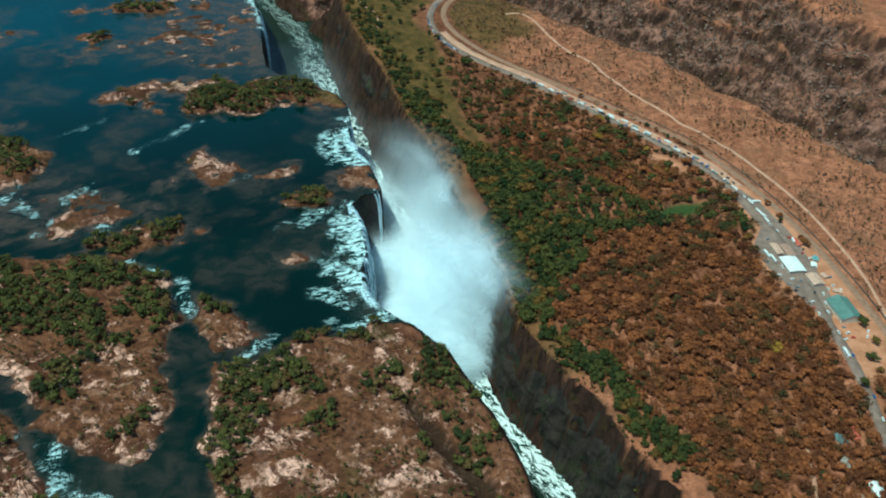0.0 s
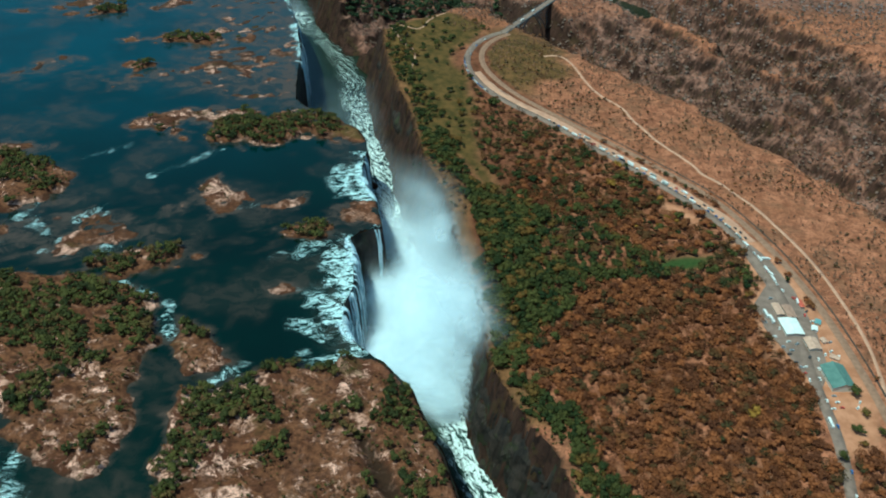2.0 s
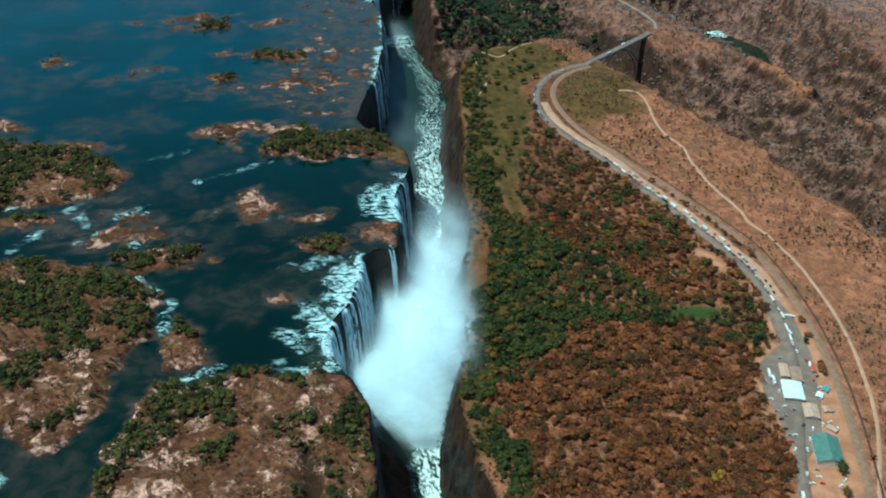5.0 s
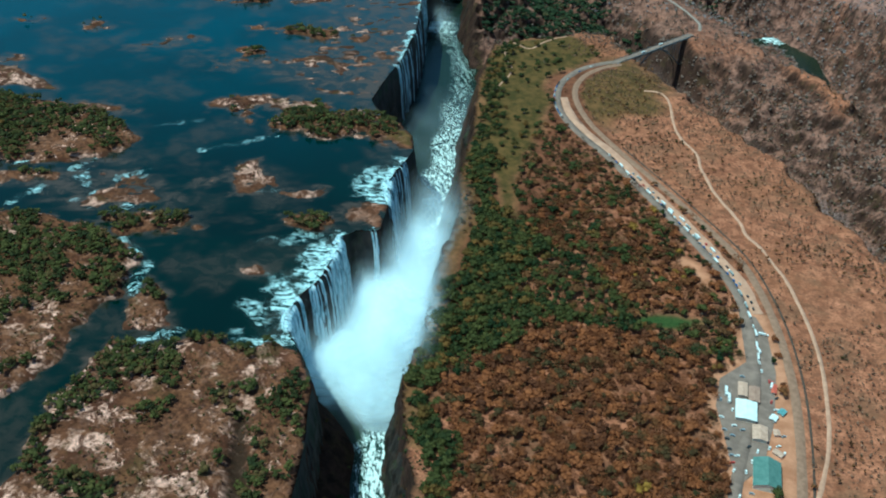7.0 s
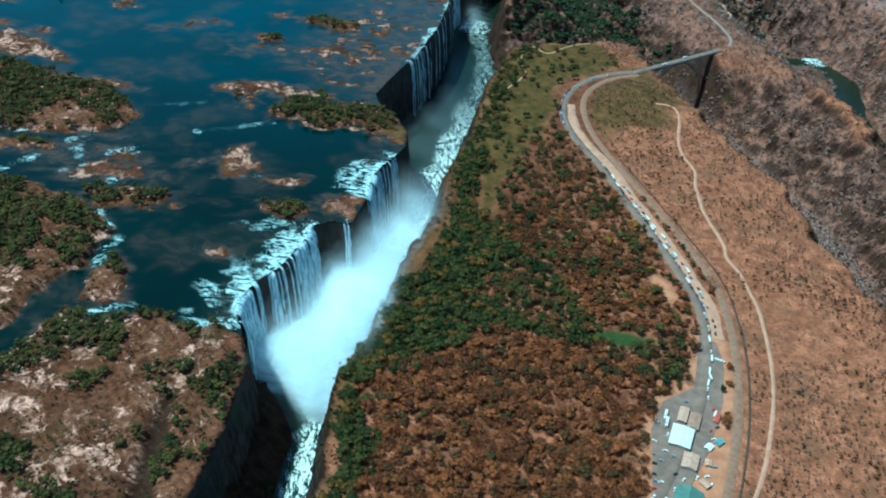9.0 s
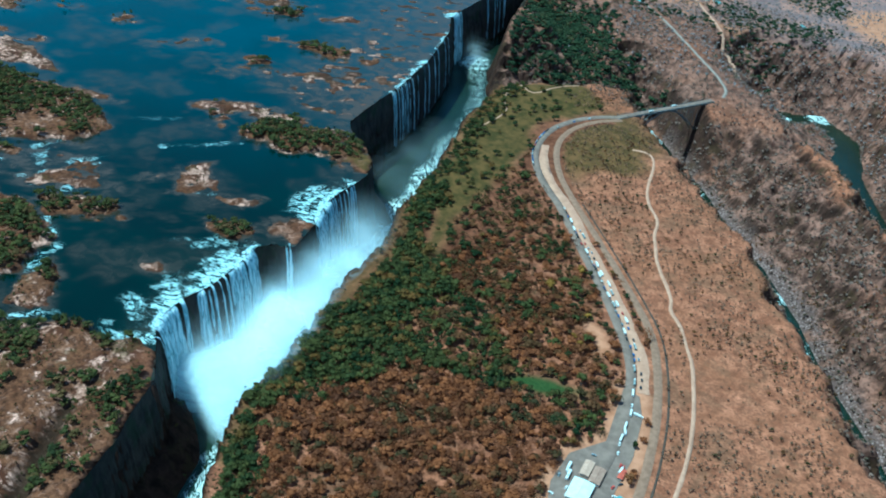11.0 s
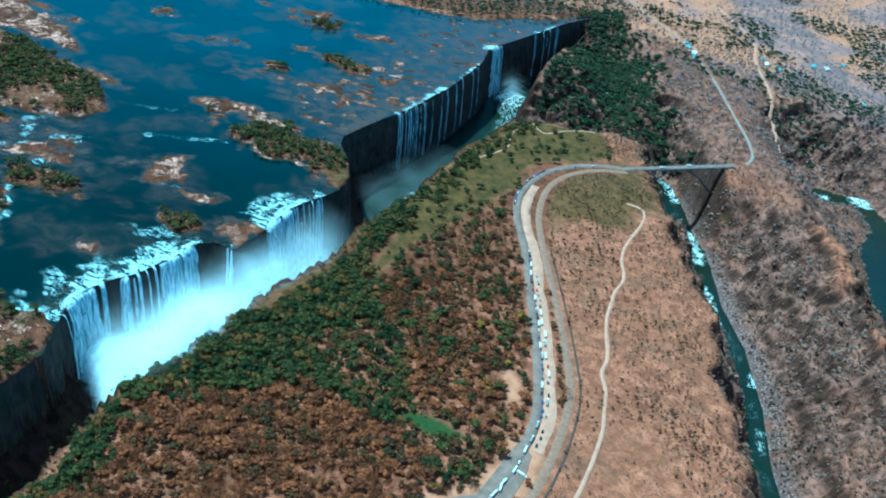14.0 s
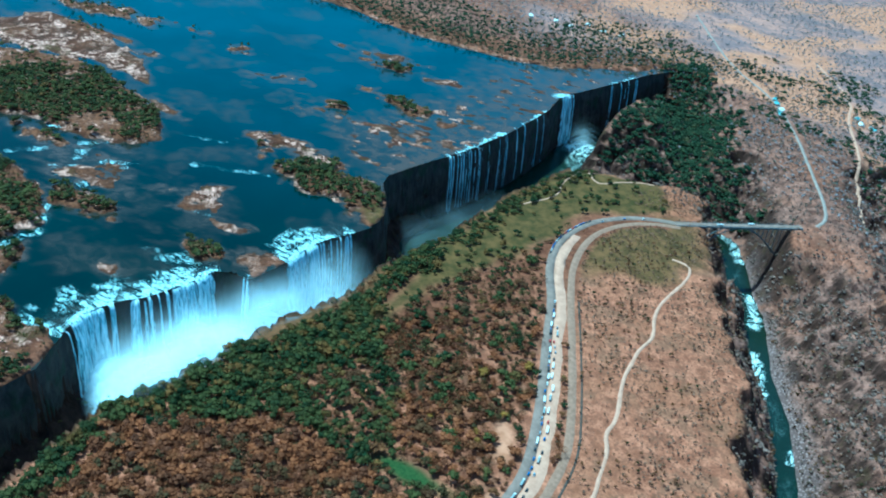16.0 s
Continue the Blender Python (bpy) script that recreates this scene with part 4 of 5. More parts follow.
# ---- spray hanging in the chasm ----
def spray():
    sx_, sy_ = np.meshgrid(np.arange(-300, 130, 4.0), np.arange(380, 1060, 4.0))
    ids = np.arange(sx_.size).reshape(sx_.shape)
    dl = line_distance(sx_, sy_, RIM)[0]
    dc = ring_field(sx_, sy_, CHASM)
    verts, faces, thick, start = [], [], [], 0
    levels = 15
    for k in range(levels):
        t = k / (levels - 1)
        z = -57 + t * 80
        wander = fbm(sx_ + z * 0.5, sy_ - z * 0.3, 30, 3, 300) - 0.5
        # how much rises at each stretch of the chasm, and how it thins upwards
        power = 1.2 * smooth(422, 446, sy_ + wander * 24) * smooth(560, 500, sy_) + 0.6 * smooth(500, 550, sy_) * smooth(670, 585, sy_)
        power = power + 0.03 * smooth(630, 720, sy_) * smooth(900, 800, sy_) + 0.24 * smooth(40 - 14 * t, 4, np.hypot(sx_ + 266, sy_ - 1042) + wander * 16)
        reach = 0.62 * smooth(0.62, 0.0, t) ** 1.8 + 0.06 * (1 - t) * smooth(730, 600, sy_)
        edge = smooth(-3 - 14 * t, 9 + 2 * t, dc + wander * 16 - 5 * (1 - t))
        off_wall = smooth(2 + 10 * t, 10 + 42 * t + 14 * smooth(630, 680, sy_), dl + wander * 12)
        lean = 0.33 * smooth(0.12, 0.4, t) * smooth(1.0, 0.7, t) * smooth(434, 454, sy_ + wander * 24) * smooth(640, 520, sy_) * smooth(46, 20, line_distance(sx_, sy_, FACING)[0])
        billow = 0.4 + 1.2 * smooth(0.32, 0.68, fbm(sx_ + z * 0.7, sy_ + z * 0.5, 32, 4, 310))
        a = np.clip((power * reach * off_wall + lean) * edge * billow, 0, 0.9)
        rise = (fbm(sx_, sy_, 40, 2, 320 + k) - 0.5) * 7
        keep = a > 0.004
        ok = (keep[:-1, :-1] | keep[:-1, 1:] | keep[1:, 1:] | keep[1:, :-1])
        q = np.stack([ids[:-1, :-1], ids[:-1, 1:], ids[1:, 1:], ids[1:, :-1]], -1)[ok]
        used = np.unique(q)
        lookup = np.zeros(sx_.size, int)
        lookup[used] = np.arange(len(used)) + start
        verts.append(np.stack([sx_.ravel()[used], sy_.ravel()[used], (z + rise).ravel()[used]], -1))
        thick.append(a.ravel()[used])
        faces.append(lookup[q])
        start += len(used)
    me = bpy.data.meshes.new("spray")
    set_mesh(me, np.vstack(verts), quads=np.vstack(faces))
    shade(me)
    channel(me, "mist", np.concatenate(thick))
    me.materials.append(M_SPRAY)
    tagged(new("spray", me), "bright white spray rising from the foot of the falls", "spray", kind="stuff")


spray()

# ---- roads and ways ----
M_PALEROAD = plain_material("worn_road", (0.24, 0.175, 0.14), (0.33, 0.245, 0.20), 6)
ribbon("road", ROAD, (-3.4, -3.2, 0, 3.2, 3.4), (-0.2, 0.35, 0.35, 0.35, -0.2), M_ASPHALT, "grey asphalt road curving to the bridge", "road")
ribbon("road_east", ROAD_EAST[1:], (-1.8, -1.6, 0, 1.6, 1.8), (-0.3, 0.35, 0.35, 0.35, -0.3), M_PALEROAD, "grey road climbing away beyond the bridge", "road")
ribbon("verge", [(x + 6.4, y + 4.2) for x, y in ROAD[9:18]], (-4.2, -3.6, 0, 3.4, 4.2), (-0.2, 0.22, 0.22, 0.22, -0.2), M_DIRT, "pale sandy verge beside the road", "verge", 4.0)
ribbon("railway", RAIL, (-3.2, -1.5, 0, 1.5, 3.2), (-0.2, 0.5, 0.5, 0.5, -0.2), M_BALLAST, "brown ballast bed of the railway", "railway", 0.8)
ribbon("footpath", FOOTPATH, (-1.4, -1.15, 0, 1.15, 1.4), (-0.2, 0.25, 0.25, 0.25, -0.2), M_DIRT, "winding pale dirt footpath", "footpath", 1.2)
ribbon("track_east", TRACK_EAST, (-1.8, -1.5, 0, 1.5, 1.8), (-0.3, 0.4, 0.4, 0.4, -0.3), M_DIRT, "pale dirt track on the far bank", "track", 1.0)


# ---- the bridge ----
def bridge():
    deck_line = BRIDGE_B - BRIDGE_A
    long = deck_line.length
    ob = thing("arch_bridge", "grey steel arch bridge carrying the road over the gorge", "bridge",
               at=(BRIDGE_A.x, BRIDGE_A.y, 2.2), turn=math.degrees(math.atan2(deck_line.y, deck_line.x)))
    part("deck", box(bmesh.new(), (long + 8, 7.2, 1.3), (long / 2, 0, -0.5), 0.12), M_STEEL, ob)
    part("roadway", box(bmesh.new(), (long + 9, 5.6, 0.2), (long / 2, 0, 0.26)), M_ASPHALT, ob, "grey asphalt roadway")
    for s in (-1, 1):
        bm = bmesh.new()
        box(bm, (long + 6, 0.12, 0.12), (long / 2, s * 3.4, 1.35))
        box(bm, (long + 6, 0.1, 0.1), (long / 2, s * 3.4, 0.8))
        for k in range(40):
            box(bm, (0.12, 0.12, 1.3), (long * k / 39, s * 3.4, 0.75))
        part("railing", bm, M_STEEL, ob)
        bm = bmesh.new()
        n = 20
        arc = [(12 + (long - 24) * k / n, s * (2.4 + 1.4 * (1 - math.sin(math.pi * k / n))), -1.6 - 30 * (1 - math.sin(math.pi * k / n))) for k in range(n + 1)]
        for p, q in zip(arc, arc[1:]):
            tube(bm, p, q, 0.55, 0.55)
        part("arch", bm, M_STEEL, ob)
        for k in range(1, n):
            part("spandrel_post", tube(bmesh.new(), arc[k], (arc[k][0], s * 2.6, -1.0), 0.22, 0.22), M_STEEL, ob)
    for k in (0, 1):
        part("abutment", box(bmesh.new(), (7, 8.4, 26), (-3 + k * (long + 6), 0, -14), 0.4), M_CONCRETE, ob, "rough stone abutment")


bridge()


# ---- trees ----
def crown_shape(seed, clumps, leaves, spread, size, flat=0.75, core=True):
    """Leaf tufts on several clumps: arrays of corners and triangles about a crown of unit radius, its foot at z = 0."""
    rng = np.random.RandomState(seed)
    co, tri = [], []
    for c in range(clumps):
        ang, r = rng.rand() * 2 * math.pi, spread * math.sqrt((c + 0.3) / clumps)
        centre = np.array([r * math.cos(ang), r * math.sin(ang), 1.0 + 0.55 * flat * (1 - r) + 0.3 * (rng.rand() - 0.5)])
        rad = 0.5 * (0.7 + 0.5 * rng.rand())
        if core:
            bm = bmesh.new()
            bmesh.ops.create_icosphere(bm, subdivisions=1, radius=1)
            base = len(co)
            for vert in bm.verts:
                co.append(centre + np.array(vert.co) * rad * (0.5 + 0.38 * rng.rand(3)) * (1, 1, flat))
            tri += [[base + vert.index for vert in f.verts] for f in bm.faces]
            bm.free()
        for _ in range(leaves):
            d = rng.normal(size=3)
            d /= np.linalg.norm(d)
            d[2] = abs(d[2]) * 0.9 - 0.15
            p = centre + d * rad * (0.75 + 0.4 * rng.rand()) * (1, 1, flat)
            a, b = rng.normal(size=3), rng.normal(size=3)
            a, b = a / np.linalg.norm(a) * size * (0.6 + 0.8 * rng.rand()), b / np.linalg.norm(b) * size * (0.6 + 0.8 * rng.rand())
            base = len(co)
            co += [p, p + a, p + b]
            tri.append([base, base + 1, base + 2])
    return np.array(co), np.array(tri)


def trunk_shape(seed, limbs):
    rng = np.random.RandomState(seed)
    bm = bmesh.new()
    tube(bm, (0, 0, -0.25), (0.03, 0.02, 0.8), 0.085, 0.05, 5)
    for _ in range(limbs):
        a = rng.rand() * 6.3
        r = 0.45 + 0.35 * rng.rand()
        tube(bm, (0.02, 0.01, 0.35 + 0.35 * rng.rand()), (r * math.cos(a), r * math.sin(a), 0.95 + 0.4 * rng.rand()), 0.035, 0.012, 3)
    bmesh.ops.triangulate(bm, faces=bm.faces[:])
    bm.verts.index_update()
    co = np.array([v.co[:] for v in bm.verts])
    tri = np.array([[v.index for v in f.verts] for f in bm.faces])
    bm.free()
    return co, tri


CROWNS = {
    "full": [crown_shape(k, 6, 30, 0.68, 0.15) for k in range(6)],
    "thin": [crown_shape(20 + k, 6, 26, 0.72, 0.16, 0.7, k % 3 != 0) for k in range(6)],
    "shrub": [crown_shape(40 + k, 1, 12, 0.2, 0.38, 0.8) for k in range(6)],
    "far": [crown_shape(60 + k, 2, 6, 0.4, 0.34, 0.65) for k in range(6)],
    "mid": [crown_shape(100 + k, 5, 14, 0.66, 0.18, 0.75) for k in range(6)]}
def rock_shape(seed):
    bm = bmesh.new()
    bmesh.ops.create_icosphere(bm, subdivisions=1, radius=1.0)
    rng = random.Random(seed)
    for v in bm.verts:
        v.co = v.co * rng.uniform(0.65, 1.25)
        v.co.z *= 0.8
    co = np.array([v.co[:] for v in bm.verts])
    tri = np.array([[v.index for v in f.verts] for f in bm.faces])
    bm.free()
    return co, tri


CROWNS["rock"] = [rock_shape(200 + k) for k in range(6)]
TRUNKS = [trunk_shape(80 + k, 4) for k in range(3)]


def scatter(region, spacing, seed, chance):
    """Places on a shaken grid over a rectangle, kept by chance(x, y)."""
    x0, y0, x1, y1 = region
    rng = np.random.RandomState(seed)
    x, y = np.meshgrid(np.arange(x0, x1, spacing), np.arange(y0, y1, spacing))
    x, y = x.ravel() + (rng.rand(x.size) - 0.5) * spacing * 1.2, y.ravel() + (rng.rand(x.size) - 0.5) * spacing * 1.2
    ok = rng.rand(x.size) < chance(x, y)
    return x[ok], y[ok]


def joined(name, kind, x, y, radius, material, label, category, seed, sink=0.0, trunks=False):
    """Many plants in one mesh, each turned, sized and tinted by itself."""
    if len(x) == 0:
        return
    rng = np.random.RandomState(seed)
    z = land_height(x, y)
    shapes = CROWNS[kind]
    which = rng.randint(len(shapes), size=len(x))
    co_all, tri_all, tint_all, start = [], [], [], 0
    size = radius * (0.55 + 0.9 * rng.rand(len(x)) ** 1.4)
    tall = size * (0.8 + 0.45 * rng.rand(len(x)))
    ang, tint = rng.rand(len(x)) * 2 * math.pi, rng.rand(len(x))
    for k, (co, tri) in enumerate(shapes):
        m = which == k
        n = int(m.sum())
        if not n:
            continue
        c, s = np.cos(ang[m])[:, None], np.sin(ang[m])[:, None]
        px = (co[:, 0] * c - co[:, 1] * s) * size[m][:, None] + x[m][:, None]
        py = (co[:, 0] * s + co[:, 1] * c) * size[m][:, None] + y[m][:, None]
        pz = (co[:, 2] - sink) * tall[m][:, None] + z[m][:, None]
        co_all.append(np.stack([px, py, pz], -1).reshape(-1, 3))
        tri_all.append((tri[None] + (np.arange(n) * len(co))[:, None, None] + start).reshape(-1, 3))
        tint_all.append(np.repeat(tint[m], len(co)))
        start += n * len(co)
    me = bpy.data.meshes.new(name)
    set_mesh(me, np.vstack(co_all), tris=np.vstack(tri_all))
    shade(me, False)
    channel(me, "plant", np.concatenate(tint_all))
    me.materials.append(material)
    tagged(new(name, me), label, category, kind="stuff")


def clear_of_ways(x, y):
    free = (line_distance(x, y, ROAD)[0] > 5.5) & (line_distance(x, y, RAIL)[0] > 5) & (line_distance(x, y, FOOTPATH)[0] > 2.2)
    free &= (line_distance(x, y, ROAD_EAST)[0] > 5) & (line_distance(x, y, TRACK_EAST)[0] > 3)
    free &= ring_field(x, y, CAR_PARK) < -3
    free &= line_distance(x, y, [(p[0] + 6.4, p[1] + 4.2) for p in ROAD[9:18]])[0] > 5
    free &= ~((x > 232) & (x < 266) & (y > 396) & (y < 520))
    return free & (np.hypot((x - 166) / 20, (y - 555 - (x - 166) * 0.5) / 7) > 1) & (np.hypot((x - 164) / 15, (y - 619 + (x - 164) * 0.6) / 7) > 1)


def west_of_rail(x, y):
    d, side, _, _, _ = line_distance(x, y, RAIL)
    return (side <= 0) & (ring_field(x, y, UPPER) < -2) & (ring_field(x, y, CHASM) < -3) & (y < 975) & (line_distance(x, y, GORGE_2)[0] > 50)


def patchy(x, y, size, seed, low, high):
    return smooth(low, high, fbm(x, y, size, 3, seed))


def wood_green(x, y):
    w = (fbm(x, y, 30, 3, 61) - 0.5) * 24
    return smooth(-6, 6, ring_field(x, y, GREENWOOD) + w) * west_of_rail(x, y) * clear_of_ways(x, y) * (line_distance(x, y, FACING)[0] > 3 + 12 * smooth(510, 530, y) * smooth(650, 620, y))


def wood_russet(x, y):
    lower = smooth(700, 590, y + x * 0.35)
    open_land = smooth(0.66, 0.57, fbm(x, y, 17, 3, 451)) * (1 - 0.55 * smooth(150, 200, x) * smooth(420, 360, y))
    return (1 - wood_green(x, y)) * (0.18 + 0.82 * lower) * (0.6 + 0.4 * open_land) * (ring_field(x, y, MEADOW) < 2) * west_of_rail(x, y) * clear_of_ways(x, y) * (line_distance(x, y, FACING)[0] > 12)


def wood_middle(x, y):
    strip = smooth(560, 620, y) * (1 - wood_green(x, y))
    return strip * (0.5 + 0.45 * patchy(x, y, 26, 401, 0.4, 0.65)) * (ring_field(x, y, MEADOW) < -1) * west_of_rail(x, y) * clear_of_ways(x, y)


def meadow_bush(x, y):
    near_edge = smooth(30, 16, line_distance(x, y, FACING)[0])
    return (0.11 + 0.85 * near_edge * patchy(x, y, 20, 405, 0.3, 0.5)) * (ring_field(x, y, MEADOW) > -6) * west_of_rail(x, y) * clear_of_ways(x, y)


def plain_bush(x, y):
    d, side, _, _, _ = line_distance(x, y, RAIL)
    return ((side > 0) | (y > 915)) * (ring_field(x, y, UPPER) < -3) * (ring_field(x, y, CHASM) < -3) * clear_of_ways(x, y) * (land_height(x, y) > -57)


def lawn_side(x, y):
    return (x > 70) & (x < 216) & (y > 528) & (y < 606)


def isle_wood(x, y):
    land, wood = isle_field(x, y)
    level = 0.5 + 0.34 * (0.5 - wood)
    n = fbm(x, y, 24, 4, 411)
    return smooth(level - 0.03, level + 0.05, n + (fbm(x, y, 9, 2, 413) - 0.5) * 0.16) * (wood > 0.03) * (land > 0.5) * (ring_field(x, y, UPPER) > 2)


def grove(x, y):
    c = np.maximum(smooth(62, 34, line_distance(x, y, RAVINE)[0] + (fbm(x, y, 30, 3, 9) - 0.5) * 50), 0.9 * smooth(1.1, 0.8, np.hypot((x + 185) / 70, (y - 1060) / 62) + (fbm(x, y, 24, 3, 9) - 0.5) * 1.3))
    return c * (ring_field(x, y, UPPER) < -3) * (ring_field(x, y, CHASM) < -3) * (land_height(x, y) > -55) * clear_of_ways(x, y)


def bank_wood(x, y):
    d = line_distance(x, y, FAR_BANK[:10])[0]
    return smooth(210, 90, d + (fbm(x, y, 60, 3, 8) - 0.5) * 190) * (ring_field(x, y, UPPER) < 24) * (land_height(x, y) > 0.4) * 0.85


joined("evergreen_forest", "full", *scatter((-60, 300, 230, 700), 3.3, 501, lambda x, y: wood_green(x, y) * ~lawn_side(x, y)), 3.8, M_EVERGREEN, "dense dark green forest along the chasm edge", "forest", 601, 0.35)
joined("russet_forest", "thin", *scatter((40, 285, 262, 720), 3.4, 502, wood_russet), 3.4, M_RUSSET, "rust-brown dry season woodland", "forest", 602, 0.4)
joined("mixed_woodland", "thin", *scatter((-30, 560, 220, 840), 4.4, 503, wood_middle), 2.6, M_HAZEL, "brown and olive scattered woodland", "forest", 603, 0.4)
joined("scattered_trees", "thin", *scatter((-40, 590, 220, 850), 6.4, 519, lambda x, y: wood_middle(x, y) * (0.25 + 0.75 * patchy(x, y, 38, 465, 0.45, 0.6))), 4.0, M_EVERGREEN, "green and golden trees scattered among dry woodland", "trees", 620, 0.35)
joined("island_scrub", "shrub", *scatter((-300, 262, 50, 720), 2.8, 512, lambda x, y: 0.45 * (isle_field(x, y)[0] > 0.6) * (ring_field(x, y, UPPER) > 3) * patchy(x, y, 14, 415, 0.4, 0.6)), 1.3, M_HAZEL, "low brown and olive scrub on the rocky islands", "scrub", 612, 0.5)
joined("island_bushes", "shrub", *scatter((-300, 262, 50, 720), 4.0, 516, lambda x, y: 0.75 * (isle_field(x, y)[0] > 0.6) * (isle_field(x, y)[1] > 0.1) * (ring_field(x, y, UPPER) > 3) * patchy(x, y, 18, 425, 0.38, 0.52)), 1.7, M_ISLE, "low green bushes on the rocky islands", "bushes", 616, 0.4)
joined("cliff_bushes", "shrub", *scatter((-60, 300, 150, 700), 3.4, 513, lambda x, y: 0.7 * (ring_field(x, y, CHASM) > -6) * (line_distance(x, y, FACING)[0] < 9) * patchy(x, y, 22, 417, 0.42, 0.58)), 1.7, M_EVERGREEN, "green bushes clinging to the gorge wall", "bushes", 613, 0.3)
joined("ledge_bushes", "full", *scatter((-40, 300, 90, 450), 4.0, 514, lambda x, y: 0.7 * (ring_field(x, y, CHASM) > 8) * (line_distance(x, y, RIM)[0] < 30) * (land_height(x, y) > -57) * patchy(x, y, 20, 419, 0.4, 0.55)), 2.2, M_EVERGREEN, "dark bushes on the ledges at the chasm foot", "bushes", 614, 0.3)
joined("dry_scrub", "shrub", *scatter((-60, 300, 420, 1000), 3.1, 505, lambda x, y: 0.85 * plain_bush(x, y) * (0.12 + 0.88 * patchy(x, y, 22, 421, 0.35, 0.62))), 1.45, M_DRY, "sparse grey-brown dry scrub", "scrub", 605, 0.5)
joined("plain_bushes", "shrub", *scatter((-30, 300, 420, 1000), 6.0, 518, lambda x, y: plain_bush(x, y) * (0.08 + 0.8 * patchy(x, y, 34, 463, 0.48, 0.64))), 2.1, M_HAZEL, "brown and olive bushes on the dry plain", "bushes", 619, 0.4)
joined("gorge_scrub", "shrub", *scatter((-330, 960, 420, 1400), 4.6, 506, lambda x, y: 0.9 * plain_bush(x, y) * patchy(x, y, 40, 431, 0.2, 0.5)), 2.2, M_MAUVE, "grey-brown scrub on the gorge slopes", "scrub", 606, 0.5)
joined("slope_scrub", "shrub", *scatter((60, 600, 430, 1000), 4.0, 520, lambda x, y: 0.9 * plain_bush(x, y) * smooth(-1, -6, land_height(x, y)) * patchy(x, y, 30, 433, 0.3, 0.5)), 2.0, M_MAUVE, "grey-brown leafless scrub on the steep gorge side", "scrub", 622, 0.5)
joined("gorge_rocks", "rock", *scatter((-330, 640, 420, 1330), 4.2, 517, lambda x, y: 0.8 * (ring_field(x, y, CHASM) < -2) * (land_height(x, y) < -9) * (land_height(x, y) > -59) * patchy(x, y, 24, 461, 0.46, 0.6) * smooth(8, 16, line_distance(x, y, GORGE_2)[0])), 1.7, M_SLOPEROCK, "brown broken rocks on the gorge slopes", "rocks", 618, -0.1)
joined("far_woods", "far", *scatter((-700, 1100, 420, 2100), 6.0, 507, lambda x, y: plain_bush(x, y) * (0.25 + 0.6 * patchy(x, y, 120, 441, 0.3, 0.55))), 2.8, M_HAZYWOOD, "pale leafless woods on the far plateau", "woods", 607, 0.5)
joined("settlement_trees", "mid", *scatter((-330, 1230, 60, 1700), 7.0, 515, lambda x, y: plain_bush(x, y) * patchy(x, y, 70, 443, 0.54, 0.62)), 3.2, M_GROVE, "green trees round the far bungalows", "trees", 615, 0.35)
joined("palm_grove", "mid", *scatter((-330, 950, 0, 1330), 4.3, 508, grove), 4.2, M_GROVE, "dark green grove in the ravine by the outlet", "forest", 608, 0.35)
joined("island_trees", "mid", *scatter((-460, 262, 40, 900), 3.6, 509, isle_wood), 3.1, M_ISLE, "green trees crowding the river islands", "trees", 609, 0.35)
joined("far_island_trees", "far", *scatter((-760, 400, -380, 1000), 6.0, 510, isle_wood), 3.6, M_EVERGREEN, "green trees on the far islands", "trees", 610, 0.35)
joined("river_bank_trees", "far", *scatter((-760, 860, -300, 1340), 5.6, 511, bank_wood), 4.2, M_GROVE, "green trees along the far river bank", "trees", 611, 0.35)


# ---- single trees: the wood round the clearing and the bushes on the grassy point ----
def tree_kind(name, label, category, group, kind, index, crown_material):
    ob = thing(name, label, category, group)
    co, tri = CROWNS[kind][index]
    for part_name, (pc, pt), material in (("trunk", TRUNKS[index % 3], M_BARK), ("crown", (co, tri), crown_material)):
        me = bpy.data.meshes.new(part_name)
        set_mesh(me, pc, tris=pt)
        shade(me, False)
        me.materials.append(material)
        p = new(part_name, me)
        p.parent = ob
    return ob


def plant(kinds, places, radius, seed, sink):
    """Sets copies of the kinds on the places; the first of each kind is itself set."""
    rng = random.Random(seed)
    x, y = places
    z = land_height(x, y)
    placed = set()
    for px, py, pz in zip(x, y, z):
        k = rng.randrange(len(kinds))
        size = radius * (0.6 + 0.8 * rng.random() ** 1.3)
        m = pose(px, py, pz - sink * size, 0, 0, rng.uniform(0, 360))
        ob = kinds[k] if k not in placed else copy_thing(kinds[k], m)
        placed.add(k)
        ob.matrix_basis = m @ Matrix.Diagonal((size, size, size * rng.uniform(0.85, 1.2), 1))


wood_kinds = [tree_kind("broadleaf_tree", "dense dark green broadleaf tree beside the clearing", "tree", "trees round the clearing", "full", k, M_EVERGREEN) for k in range(4)]
wood_kinds += [tree_kind("autumn_tree", "golden-brown tree among the green wood", "tree", "trees round the clearing", "thin", k, M_HAZEL) for k in range(2)]
px, py = scatter((70, 528, 216, 606), 5.0, 521, lambda x, y: wood_green(x, y) * lawn_side(x, y))
plant(wood_kinds, (px[:280], py[:280]), 3.9, 523, 0.3)
bush_kinds = [tree_kind("bush", "round dark green bush on the grassy point", "bush", "bushes on the grassy point", "full", k, M_EVERGREEN) for k in range(4)]
px, py = scatter((-140, 600, 60, 960), 5.0, 504, meadow_bush)
plant(bush_kinds, (px[:295], py[:295]), 3.2, 525, 0.45)


